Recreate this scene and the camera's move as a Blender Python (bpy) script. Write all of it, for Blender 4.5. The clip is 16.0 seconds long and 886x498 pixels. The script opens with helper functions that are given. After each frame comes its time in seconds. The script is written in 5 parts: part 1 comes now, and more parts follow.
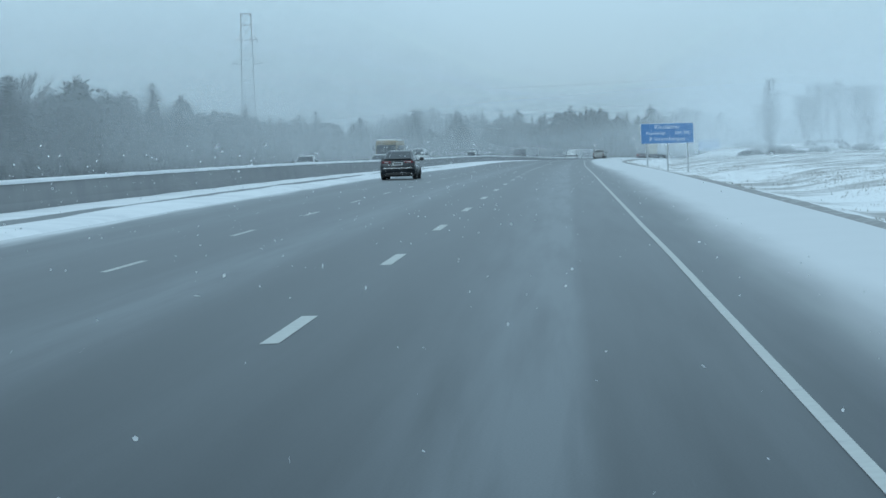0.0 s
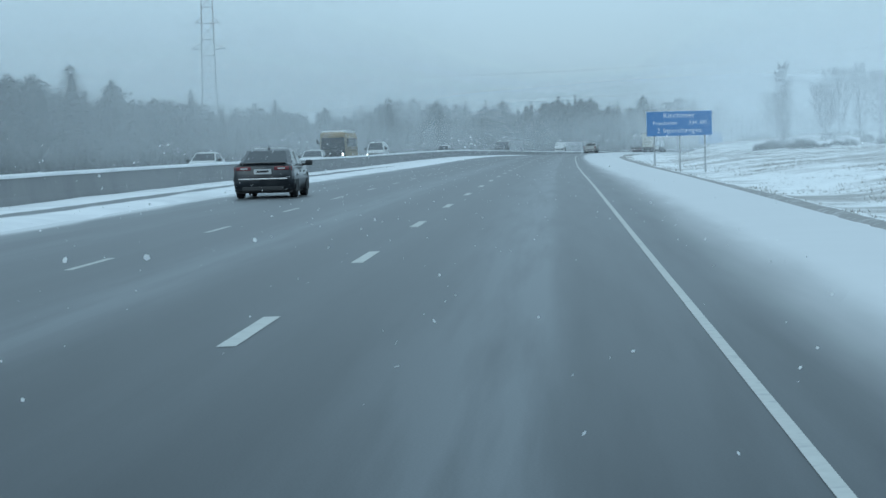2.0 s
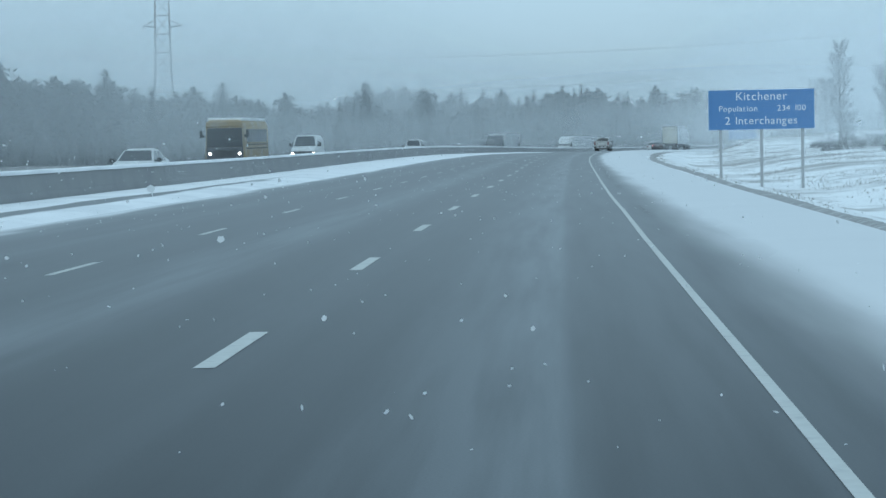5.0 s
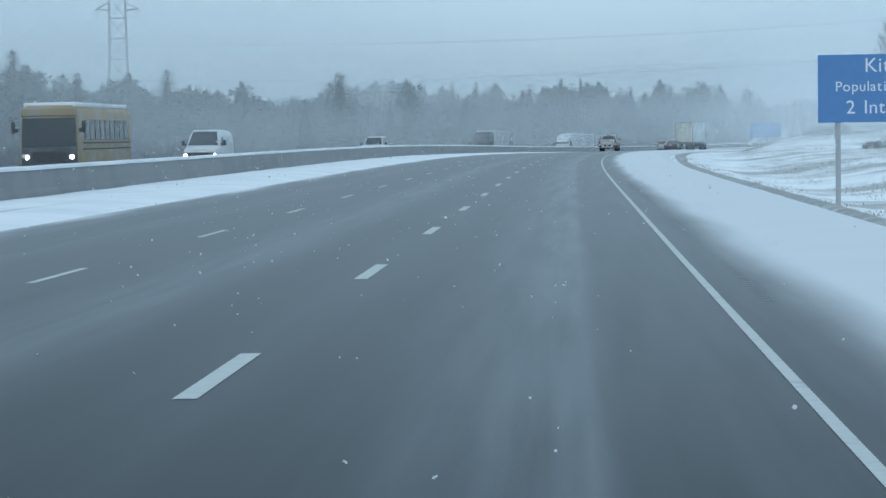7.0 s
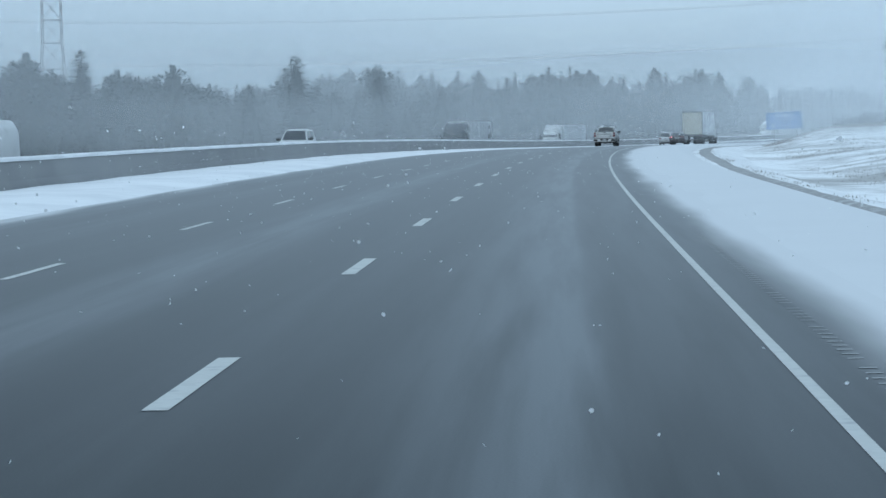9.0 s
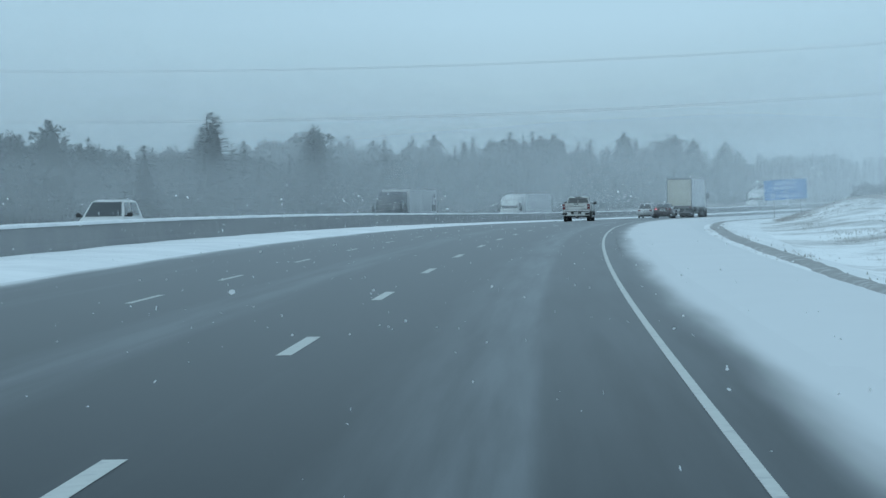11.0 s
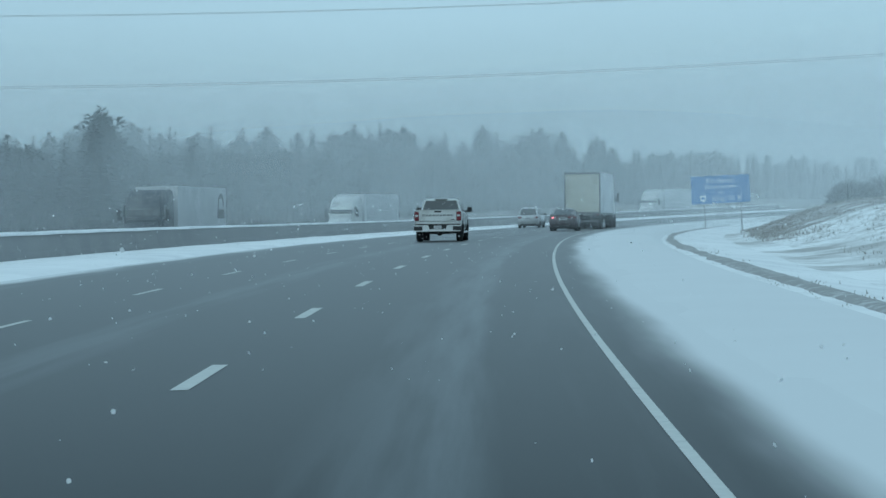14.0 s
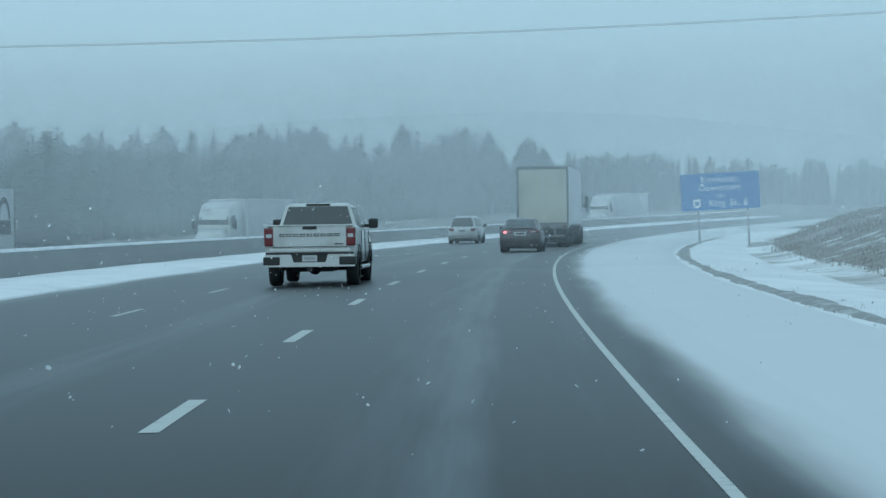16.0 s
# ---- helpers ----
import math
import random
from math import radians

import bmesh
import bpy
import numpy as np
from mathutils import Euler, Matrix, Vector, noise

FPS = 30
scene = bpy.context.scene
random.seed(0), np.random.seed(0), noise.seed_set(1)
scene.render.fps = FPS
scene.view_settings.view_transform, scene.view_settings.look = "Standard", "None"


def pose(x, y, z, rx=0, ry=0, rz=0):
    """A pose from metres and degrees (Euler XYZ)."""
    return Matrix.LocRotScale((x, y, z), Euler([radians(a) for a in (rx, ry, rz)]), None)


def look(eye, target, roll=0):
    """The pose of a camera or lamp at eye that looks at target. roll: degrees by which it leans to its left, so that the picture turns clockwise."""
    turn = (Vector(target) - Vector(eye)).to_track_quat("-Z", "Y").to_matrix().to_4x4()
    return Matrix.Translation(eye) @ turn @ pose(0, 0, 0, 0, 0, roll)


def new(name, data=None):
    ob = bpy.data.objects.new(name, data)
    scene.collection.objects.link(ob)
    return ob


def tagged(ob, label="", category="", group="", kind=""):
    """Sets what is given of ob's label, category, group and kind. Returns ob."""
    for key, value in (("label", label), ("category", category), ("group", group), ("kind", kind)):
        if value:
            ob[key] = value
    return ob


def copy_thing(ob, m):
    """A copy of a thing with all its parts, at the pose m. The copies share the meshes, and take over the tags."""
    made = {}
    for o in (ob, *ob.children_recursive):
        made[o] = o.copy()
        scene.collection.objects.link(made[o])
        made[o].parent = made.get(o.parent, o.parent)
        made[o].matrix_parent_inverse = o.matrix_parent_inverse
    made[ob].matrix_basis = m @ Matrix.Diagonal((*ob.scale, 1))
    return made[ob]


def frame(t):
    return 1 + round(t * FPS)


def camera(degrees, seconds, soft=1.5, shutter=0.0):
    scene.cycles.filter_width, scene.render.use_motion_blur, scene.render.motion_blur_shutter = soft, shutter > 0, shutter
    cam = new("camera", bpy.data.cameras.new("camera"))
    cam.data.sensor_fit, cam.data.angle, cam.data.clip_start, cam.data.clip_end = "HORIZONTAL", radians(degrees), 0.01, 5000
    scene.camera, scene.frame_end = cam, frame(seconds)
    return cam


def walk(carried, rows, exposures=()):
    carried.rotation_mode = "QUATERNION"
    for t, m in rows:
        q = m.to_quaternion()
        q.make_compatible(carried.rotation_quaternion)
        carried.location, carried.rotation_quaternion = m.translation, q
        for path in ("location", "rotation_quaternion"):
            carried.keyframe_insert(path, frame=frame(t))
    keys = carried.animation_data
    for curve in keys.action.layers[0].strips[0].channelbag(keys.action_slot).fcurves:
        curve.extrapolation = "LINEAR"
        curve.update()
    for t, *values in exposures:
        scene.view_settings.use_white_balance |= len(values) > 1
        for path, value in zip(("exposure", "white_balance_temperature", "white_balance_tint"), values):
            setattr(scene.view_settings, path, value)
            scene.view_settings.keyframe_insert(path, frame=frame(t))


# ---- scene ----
LENS = 21.44
PATH = [
    (0, 2.417, -18.570, 1.552, 87.455, 1.631, 3.016),
    (0.5, 2.437, -6.646, 1.552, 87.490, 1.797, 2.960),
    (1, 2.461, 5.642, 1.552, 87.453, 1.846, 2.899),
    (1.5, 2.505, 17.601, 1.551, 87.375, 1.821, 2.820),
    (2, 2.548, 30.177, 1.546, 87.253, 1.610, 2.728),
    (2.5, 2.596, 42.477, 1.538, 87.200, 1.702, 2.623),
    (3, 2.612, 54.925, 1.523, 87.156, 1.521, 2.659),
    (3.5, 2.636, 67.246, 1.503, 87.096, 1.393, 2.771),
    (4, 2.609, 79.604, 1.476, 87.071, 1.121, 2.874),
    (6.5, 2.391, 141.218, 1.237, 87.078, 1.214, 2.728),
    (7, 2.398, 153.987, 1.168, 86.996, 0.904, 2.756),
    (7.5, 2.440, 166.202, 1.101, 86.946, 0.852, 2.759),
    (8, 2.451, 178.581, 1.034, 86.811, 0.367, 2.650),
    (8.5, 2.524, 190.831, 0.971, 86.772, 0.592, 2.579),
    (9, 2.637, 203.051, 0.912, 86.803, 1.054, 2.472),
    (9.5, 2.740, 215.334, 0.859, 87.028, 1.352, 2.352),
    (10, 2.869, 228.042, 0.810, 87.688, 1.175, 2.126),
    (12.5, 3.973, 290.402, 0.581, 88.686, 0.651, 0.761),
    (13, 4.227, 303.071, 0.526, 88.684, 0.404, 0.254),
    (13.5, 4.542, 315.846, 0.463, 88.483, 0.378, -1.043),
    (14, 4.984, 328.562, 0.394, 88.435, 0.671, -2.073),
    (14.5, 5.509, 341.287, 0.316, 88.494, 0.704, -2.843),
    (15, 6.142, 353.865, 0.228, 88.653, 0.797, -3.242),
    (15.5, 6.911, 366.389, 0.130, 88.665, 0.803, -3.638),
    (16, 7.777, 378.940, 0.021, 88.578, 0.776, -4.029),
]
cam = camera(LENS, 16.0, soft=1.5)
walk(cam, [(t, pose(x, y, z, rx, ry, rz)) for t, x, y, z, rx, ry, rz in PATH],
     exposures=((0.0, 0.07, 6500, 10), (4.0, 0.07, 6500, 10), (6.5, 0.08, 6520, 13), (8.5, 0.14, 6550, 18), (10.0, 0.06, 6500, 14), (12.5, -0.1, 6350, 4), (16.0, -0.08, 6350, 4)))

# ---- world and light: an even, snow-laden overcast sky ----
scene.cycles.transparent_max_bounces = 48
world = bpy.data.worlds.new("overcast")
scene.world = world
world.use_nodes = True
wn, wl = world.node_tree.nodes, world.node_tree.links
wn.clear()
w_out = wn.new("ShaderNodeOutputWorld")
w_sky = wn.new("ShaderNodeTexSky")
w_sky.sky_type = "NISHITA"
w_sky.sun_disc = False
w_sky.sun_elevation = radians(28)
w_sky.sun_rotation = radians(200)
w_bg1 = wn.new("ShaderNodeBackground")
w_bg1.inputs[1].default_value = 0.012
wl.new(w_sky.outputs[0], w_bg1.inputs[0])
w_tc = wn.new("ShaderNodeTexCoord")
w_sep = wn.new("ShaderNodeSeparateXYZ")
wl.new(w_tc.outputs["Generated"], w_sep.inputs[0])
w_ramp = wn.new("ShaderNodeValToRGB")
wl.new(w_sep.outputs[2], w_ramp.inputs[0])
re = w_ramp.color_ramp.elements
re[0].position, re[0].color = 0.0, (0.25, 0.405, 0.525, 1)
re[1].position, re[1].color = 0.07, (0.377, 0.583, 0.733, 1)
e = re.new(0.4)
e.color = (0.41, 0.615, 0.76, 1)
w_bg2 = wn.new("ShaderNodeBackground")
w_bg2.inputs[1].default_value = 1.0
wl.new(w_ramp.outputs[0], w_bg2.inputs[0])
w_add = wn.new("ShaderNodeAddShader")
wl.new(w_bg1.outputs[0], w_add.inputs[0])
wl.new(w_bg2.outputs[0], w_add.inputs[1])
wl.new(w_add.outputs[0], w_out.inputs[0])

sun_data = bpy.data.lights.new("sun", "SUN")
sun_data.energy = 0.5
sun_data.angle = radians(50)
sun_data.color = (0.72, 0.94, 1.0)
sun = new("sun", sun_data)
sun.matrix_world = look((0, 0, 60), (30, 70, 0))

# ---- the line of the road: bend and fall, along its first lane line ----
KNOT_S = [-40 + 50 * i for i in range(17)]
BEND = [-1.209, 0.092, -0.073, 0.036, -0.155, 0.049, -0.28, -0.52, -0.666, -0.58, -1.031, -1.338, -1.495, -1.498, -1.498, -1.498, -1.498]
KNOT_Z = [-40 + 80 * i for i in range(11)]
FALL = [0.268, -0.367, -0.519, 0.449, -0.247, -0.735, -0.315, 0.663, 0.763, 0.523, 0.209]
S_AXIS = np.arange(-120.0, 1101.0, 2.0)
_b = np.interp(S_AXIS, KNOT_S, BEND) * 1e-3
_b[S_AXIS < -40] = 0.0
_b[S_AXIS > 720] = 0.0


def summed(values):
    total = np.concatenate([[0.0], np.cumsum(values[1:] + values[:-1])])
    return total - np.interp(0.0, S_AXIS, total)


ROAD_TURN = summed(_b)
ROAD_X = summed(-np.sin(ROAD_TURN))
ROAD_Y = summed(np.cos(ROAD_TURN))
_f = np.interp(S_AXIS, KNOT_Z, FALL) * 1e-4
_f[S_AXIS < -40] = 0.0
_f[S_AXIS > 700] = 0.0
ROAD_Z = summed(summed(_f))


def cross_fall(s, c):
    """The carriageway drains towards the median past the bend."""
    z = float(np.interp(s, (330, 450), (0.0, 0.016))) * max(-32.0, min(0.0, c))
    # the oncoming carriageway lies lower there
    return z - 0.7 * float(np.interp(s, (390, 470), (0.0, 1.0))) * max(0.0, min(1.0, (-12.5 - c) / 5.5))


def on_road(s, c, up=0.0):
    """The place s metres along the road and c metres to the right of the first lane line."""
    t = np.interp(s, S_AXIS, ROAD_TURN)
    up += cross_fall(s, c)
    return Vector((np.interp(s, S_AXIS, ROAD_X) + c * math.cos(t), np.interp(s, S_AXIS, ROAD_Y) + c * math.sin(t),
                   np.interp(s, S_AXIS, ROAD_Z) + up))


def turn_at(s):
    return math.degrees(np.interp(s, S_AXIS, ROAD_TURN))


def road_pose(s, c, up=0.0, turn=0.0):
    """A pose on the road, facing along it and tilted with its fall."""
    p = on_road(s, c, up)
    fall = math.degrees(math.atan((np.interp(s + 4, S_AXIS, ROAD_Z) - np.interp(s - 4, S_AXIS, ROAD_Z)) / 8))
    return pose(p.x, p.y, p.z, fall if turn == 0 else -fall, 0, turn_at(s) + turn)


# ---- materials ----
def material(name, colour, rough=0.7, metal=0.0, vary=0.12, scale=4.0, bump=0.0, bump_scale=40.0, colour2=None, mask_scale=0.6, mask=(0.45, 0.62),
             coat=0.0, emit=None, strength=0.0, island=0.0, mask_rough=0.5):
    m = bpy.data.materials.new(name)
    m.use_nodes = True
    n, l = m.node_tree.nodes, m.node_tree.links
    b = n["Principled BSDF"]
    b.inputs["Roughness"].default_value = rough
    b.inputs["Metallic"].default_value = metal
    b.inputs["Coat Weight"].default_value = coat
    tc = n.new("ShaderNodeTexCoord")
    no = n.new("ShaderNodeTexNoise")
    no.inputs["Scale"].default_value = scale
    no.inputs["Detail"].default_value = 6.0
    l.new(tc.outputs["Object"], no.inputs["Vector"])
    mix = n.new("ShaderNodeMix")
    mix.data_type = "RGBA"
    mix.inputs[6].default_value = (*[max(0.0, c * (1 - vary)) for c in colour], 1)
    mix.inputs[7].default_value = (*[min(1.0, c * (1 + vary)) for c in colour], 1)
    l.new(no.outputs[0], mix.inputs[0])
    out = mix.outputs[2]
    if colour2:
        n2 = n.new("ShaderNodeTexNoise")
        n2.inputs["Scale"].default_value = mask_scale
        n2.inputs["Detail"].default_value = 8.0
        n2.inputs["Roughness"].default_value = mask_rough
        l.new(tc.outputs["Object"], n2.inputs["Vector"])
        r2 = n.new("ShaderNodeMapRange")
        r2.inputs[1].default_value, r2.inputs[2].default_value = mask
        l.new(n2.outputs[0], r2.inputs[0])
        m2 = n.new("ShaderNodeMix")
        m2.data_type = "RGBA"
        l.new(r2.outputs[0], m2.inputs[0])
        l.new(out, m2.inputs[6])
        m2.inputs[7].default_value = (*colour2, 1)
        out = m2.outputs[2]
    if island:
        geo = n.new("ShaderNodeNewGeometry")
        hsv = n.new("ShaderNodeHueSaturation")
        r3 = n.new("ShaderNodeMapRange")
        r3.inputs[3].default_value, r3.inputs[4].default_value = 1 - island, 1 + island
        l.new(geo.outputs["Random Per Island"], r3.inputs[0])
        l.new(r3.outputs[0], hsv.inputs["Value"])
        l.new(out, hsv.inputs["Color"])
        out = hsv.outputs[0]
    l.new(out, b.inputs["Base Color"])
    if bump:
        n3 = n.new("ShaderNodeTexNoise")
        n3.inputs["Scale"].default_value = bump_scale
        n3.inputs["Detail"].default_value = 5.0
        l.new(tc.outputs["Object"], n3.inputs["Vector"])
        bp = n.new("ShaderNodeBump")
        bp.inputs["Strength"].default_value = bump
        bp.inputs["Distance"].default_value = 0.02
        l.new(n3.outputs[0], bp.inputs["Height"])
        l.new(bp.outputs[0], b.inputs["Normal"])
    if emit:
        b.inputs["Emission Color"].default_value = (*emit, 1)
        b.inputs["Emission Strength"].default_value = strength
    return m


def shoulder_dust(n, l, uv, sep):
    """How much snow lies on the hard shoulder, from none beside the edge line to all of it."""
    edge = n.new("ShaderNodeTexNoise")
    edge.inputs["Scale"].default_value = 1.0
    edge.inputs["Detail"].default_value = 3.5
    mp = n.new("ShaderNodeMapping")
    mp.inputs["Scale"].default_value = (1.2, 0.1, 1.0)
    l.new(uv.outputs[0], mp.inputs[0])
    l.new(mp.outputs[0], edge.inputs["Vector"])
    ad = n.new("ShaderNodeMath")
    ad.operation = "MULTIPLY_ADD"
    ad.inputs[1].default_value = 0.6
    l.new(edge.outputs[0], ad.inputs[0])
    l.new(sep.outputs[0], ad.inputs[2])
    dust = n.new("ShaderNodeMapRange")
    dust.interpolation_type = "SMOOTHSTEP"
    dust.inputs[1].default_value, dust.inputs[2].default_value = 4.35, 5.9
    # a wide grey margin on the first stretch, a narrow one past the bend
    margin = n.new("ShaderNodeMapRange")
    for k, val in enumerate((110.0, 235.0, 5.95, 5.1)):
        margin.inputs[k + 1].default_value = val
    l.new(sep.outputs[1], margin.inputs[0])
    l.new(margin.outputs[0], dust.inputs[2])
    l.new(ad.outputs[0], dust.inputs[0])
    return dust, edge


SALT_ACROSS = [(-8.6, 0.4), (-7.75, 0.05), (-7.4, 0.6), (-7.0, 0.55), (-6.5, 0.0), (-5.6, 0.5), (-4.8, 0.0), (-3.75, 0.2), (-2.95, 0.0), (-2.2, 0.7), (-1.8, 0.75), (-1.25, 0.05), (-0.7, 0.0),
               (0.0, 0.25), (0.6, 0.1), (0.95, 0.1), (1.35, 0.35), (1.8, 0.65), (2.2, 0.95), (2.45, 1.0), (2.55, 0.42), (2.7, 0.27), (3.2, 0.31), (3.7, 0.42), (4.4, 0.3)]


def shoulder_snow_material():
    """Smooth snow on the shoulder, greyed with grit where it thins out towards the lane."""
    m = material("shoulder_snow", (0.71, 0.72, 0.73), 0.75, vary=0.03, scale=0.5, bump=0.05, bump_scale=1.2)
    n, l = m.node_tree.nodes, m.node_tree.links
    b = n["Principled BSDF"]
    src = b.inputs["Base Color"].links[0].from_socket
    uv = n.new("ShaderNodeUVMap")
    sep = n.new("ShaderNodeSeparateXYZ")
    l.new(uv.outputs[0], sep.inputs[0])
    dust, _ = shoulder_dust(n, l, uv, sep)
    mix = n.new("ShaderNodeMix")
    mix.data_type = "RGBA"
    mix.inputs[6].default_value = (0.075, 0.088, 0.095, 1)
    l.new(dust.outputs[0], mix.inputs[0])
    l.new(src, mix.inputs[7])
    l.new(mix.outputs[2], b.inputs["Base Color"])
    return m


def verge_snow_material():
    """Ploughed snow beside the left lane, with grey wet slush in a ragged streak along it on the first stretch."""
    m = material("ploughed_snow", SNOW, 0.75, vary=0.05, scale=0.8, bump=0.12, bump_scale=1.5, colour2=(0.70, 0.71, 0.725), mask_scale=0.3, mask=(0.42, 0.75), mask_rough=0.65)
    n, l = m.node_tree.nodes, m.node_tree.links
    b = n["Principled BSDF"]
    src = b.inputs["Base Color"].links[0].from_socket
    uv = n.new("ShaderNodeUVMap")
    sep = n.new("ShaderNodeSeparateXYZ")
    l.new(uv.outputs[0], sep.inputs[0])
    mp = n.new("ShaderNodeMapping")
    mp.inputs["Scale"].default_value = (0.7, 0.045, 1.0)
    l.new(uv.outputs[0], mp.inputs[0])
    no = n.new("ShaderNodeTexNoise")
    no.inputs["Scale"].default_value = 1.0
    no.inputs["Detail"].default_value = 5.0
    l.new(mp.outputs[0], no.inputs["Vector"])
    off = n.new("ShaderNodeMath")
    off.operation = "ADD"
    off.inputs[1].default_value = 9.9
    l.new(sep.outputs[0], off.inputs[0])
    ab = n.new("ShaderNodeMath")
    ab.operation = "ABSOLUTE"
    l.new(off.outputs[0], ab.inputs[0])
    wide = n.new("ShaderNodeMath")
    wide.operation = "MULTIPLY_ADD"
    wide.inputs[1].default_value = -2.4
    l.new(no.outputs[0], wide.inputs[0])
    l.new(ab.outputs[0], wide.inputs[2])
    streak = n.new("ShaderNodeMapRange")
    streak.inputs[1].default_value, streak.inputs[2].default_value = -0.86, -1.02
    l.new(wide.outputs[0], streak.inputs[0])
    first = n.new("ShaderNodeMapRange")
    first.inputs[1].default_value, first.inputs[2].default_value = 215.0, 190.0
    l.new(sep.outputs[1], first.inputs[0])
    mul = n.new("ShaderNodeMath")
    mul.operation = "MULTIPLY"
    l.new(streak.outputs[0], mul.inputs[0])
    l.new(first.outputs[0], mul.inputs[1])
    mix = n.new("ShaderNodeMix")
    mix.data_type = "RGBA"
    l.new(mul.outputs[0], mix.inputs[0])
    l.new(src, mix.inputs[6])
    mix.inputs[7].default_value = (0.24, 0.25, 0.255, 1)
    l.new(mix.outputs[2], b.inputs["Base Color"])
    return m


def asphalt_material():
    """Wet, salted asphalt. The UV map holds metres: u to the right of the first lane line, v along the road."""
    m = bpy.data.materials.new("wet_salted_asphalt")
    m.use_nodes = True
    n, l = m.node_tree.nodes, m.node_tree.links
    b = n["Principled BSDF"]
    b.inputs["Specular IOR Level"].default_value = 0.0
    uv = n.new("ShaderNodeUVMap")
    sep = n.new("ShaderNodeSeparateXYZ")
    l.new(uv.outputs[0], sep.inputs[0])
    wob = n.new("ShaderNodeTexNoise")
    wob.inputs["Scale"].default_value = 1.0
    wob.inputs["Detail"].default_value = 4.0
    mp = n.new("ShaderNodeMapping")
    mp.inputs["Scale"].default_value = (0.8, 0.05, 1.0)
    l.new(uv.outputs[0], mp.inputs[0])
    l.new(mp.outputs[0], wob.inputs["Vector"])
    ad = n.new("ShaderNodeMath")
    ad.operation = "MULTIPLY_ADD"
    ad.inputs[1].default_value = 0.3
    mid = n.new("ShaderNodeMath")
    mid.operation = "SUBTRACT"
    mid.inputs[1].default_value = 0.15
    l.new(sep.outputs[0], mid.inputs[0])
    l.new(wob.outputs[0], ad.inputs[0])
    l.new(mid.outputs[0], ad.inputs[2])
    # pale salt film between the wheel paths and along the lane lines
    lane = n.new("ShaderNodeMapRange")
    lane.inputs[1].default_value, lane.inputs[2].default_value = -8.6, 5.4
    l.new(ad.outputs[0], lane.inputs[0])
    film = n.new("ShaderNodeValToRGB")
    film.color_ramp.interpolation = "B_SPLINE"
    stops = film.color_ramp.elements
    for c, k in SALT_ACROSS:
        e = stops.new((c + 8.6) / 14.0)
        e.color = (k, k, k, 1)
    stops.remove(stops[0])
    stops.remove(stops[-1])
    l.new(lane.outputs[0], film.inputs[0])
    streak = n.new("ShaderNodeTexNoise")
    streak.inputs["Scale"].default_value = 1.0
    streak.inputs["Detail"].default_value = 7.0
    mp2 = n.new("ShaderNodeMapping")
    mp2.inputs["Scale"].default_value = (3.0, 0.12, 1.0)
    l.new(uv.outputs[0], mp2.inputs[0])
    l.new(mp2.outputs[0], streak.inputs["Vector"])
    strong = n.new("ShaderNodeMapRange")
    strong.inputs[1].default_value, strong.inputs[2].default_value = 0.3, 0.6
    strong.inputs[3].default_value = 0.4
    l.new(streak.outputs[0], strong.inputs[0])
    mul = n.new("ShaderNodeMath")
    mul.operation = "MULTIPLY"
    l.new(film.outputs[0], mul.inputs[0])
    l.new(strong.outputs[0], mul.inputs[1])
    # more salt on the first stretch than past the bend
    more = n.new("ShaderNodeMapRange")
    more.inputs[1].default_value, more.inputs[2].default_value = 60.0, 335.0
    more.inputs[3].default_value, more.inputs[4].default_value = 0.23, -0.24
    l.new(sep.outputs[1], more.inputs[0])
    mul2 = n.new("ShaderNodeMath")
    mul2.operation = "MULTIPLY_ADD"
    mul2.use_clamp = True
    mul2.inputs[1].default_value = 0.9
    l.new(mul.outputs[0], mul2.inputs[0])
    l.new(more.outputs[0], mul2.inputs[2])
    mul = mul2
    grain = n.new("ShaderNodeTexNoise")
    grain.inputs["Scale"].default_value = 60.0
    grain.inputs["Detail"].default_value = 3.0
    l.new(uv.outputs[0], grain.inputs["Vector"])
    base = n.new("ShaderNodeMix")
    base.data_type = "RGBA"
    base.inputs[6].default_value = (*ASPHALT_DARK, 1)
    base.inputs[7].default_value = (*ASPHALT_SALT, 1)
    l.new(mul.outputs[0], base.inputs[0])
    gm = n.new("ShaderNodeMix")
    gm.data_type = "RGBA"
    gm.blend_type = "MULTIPLY"
    gm.inputs[0].default_value = 0.35
    l.new(base.outputs[2], gm.inputs[6])
    l.new(grain.outputs[0], gm.inputs[7])
    # dusting of snow that grows towards the outer shoulders
    dust, edge = shoulder_dust(n, l, uv, sep)
    ad3 = n.new("ShaderNodeMath")
    ad3.operation = "MULTIPLY_ADD"
    ad3.inputs[1].default_value = -1.2
    l.new(edge.outputs[0], ad3.inputs[0])
    l.new(sep.outputs[0], ad3.inputs[2])
    dust2 = n.new("ShaderNodeMapRange")
    dust2.interpolation_type = "SMOOTHSTEP"
    dust2.inputs[1].default_value, dust2.inputs[2].default_value = -7.9, -8.7
    l.new(ad3.outputs[0], dust2.inputs[0])
    mx = n.new("ShaderNodeMath")
    mx.operation = "MAXIMUM"
    l.new(dust.outputs[0], mx.inputs[0])
    l.new(dust2.outputs[0], mx.inputs[1])
    sm = n.new("ShaderNodeMix")
    sm.data_type = "RGBA"
    l.new(mx.outputs[0], sm.inputs[0])
    l.new(gm.outputs[2], sm.inputs[6])
    sm.inputs[7].default_value = (0.71, 0.72, 0.73, 1)
    l.new(sm.outputs[2], b.inputs["Base Color"])
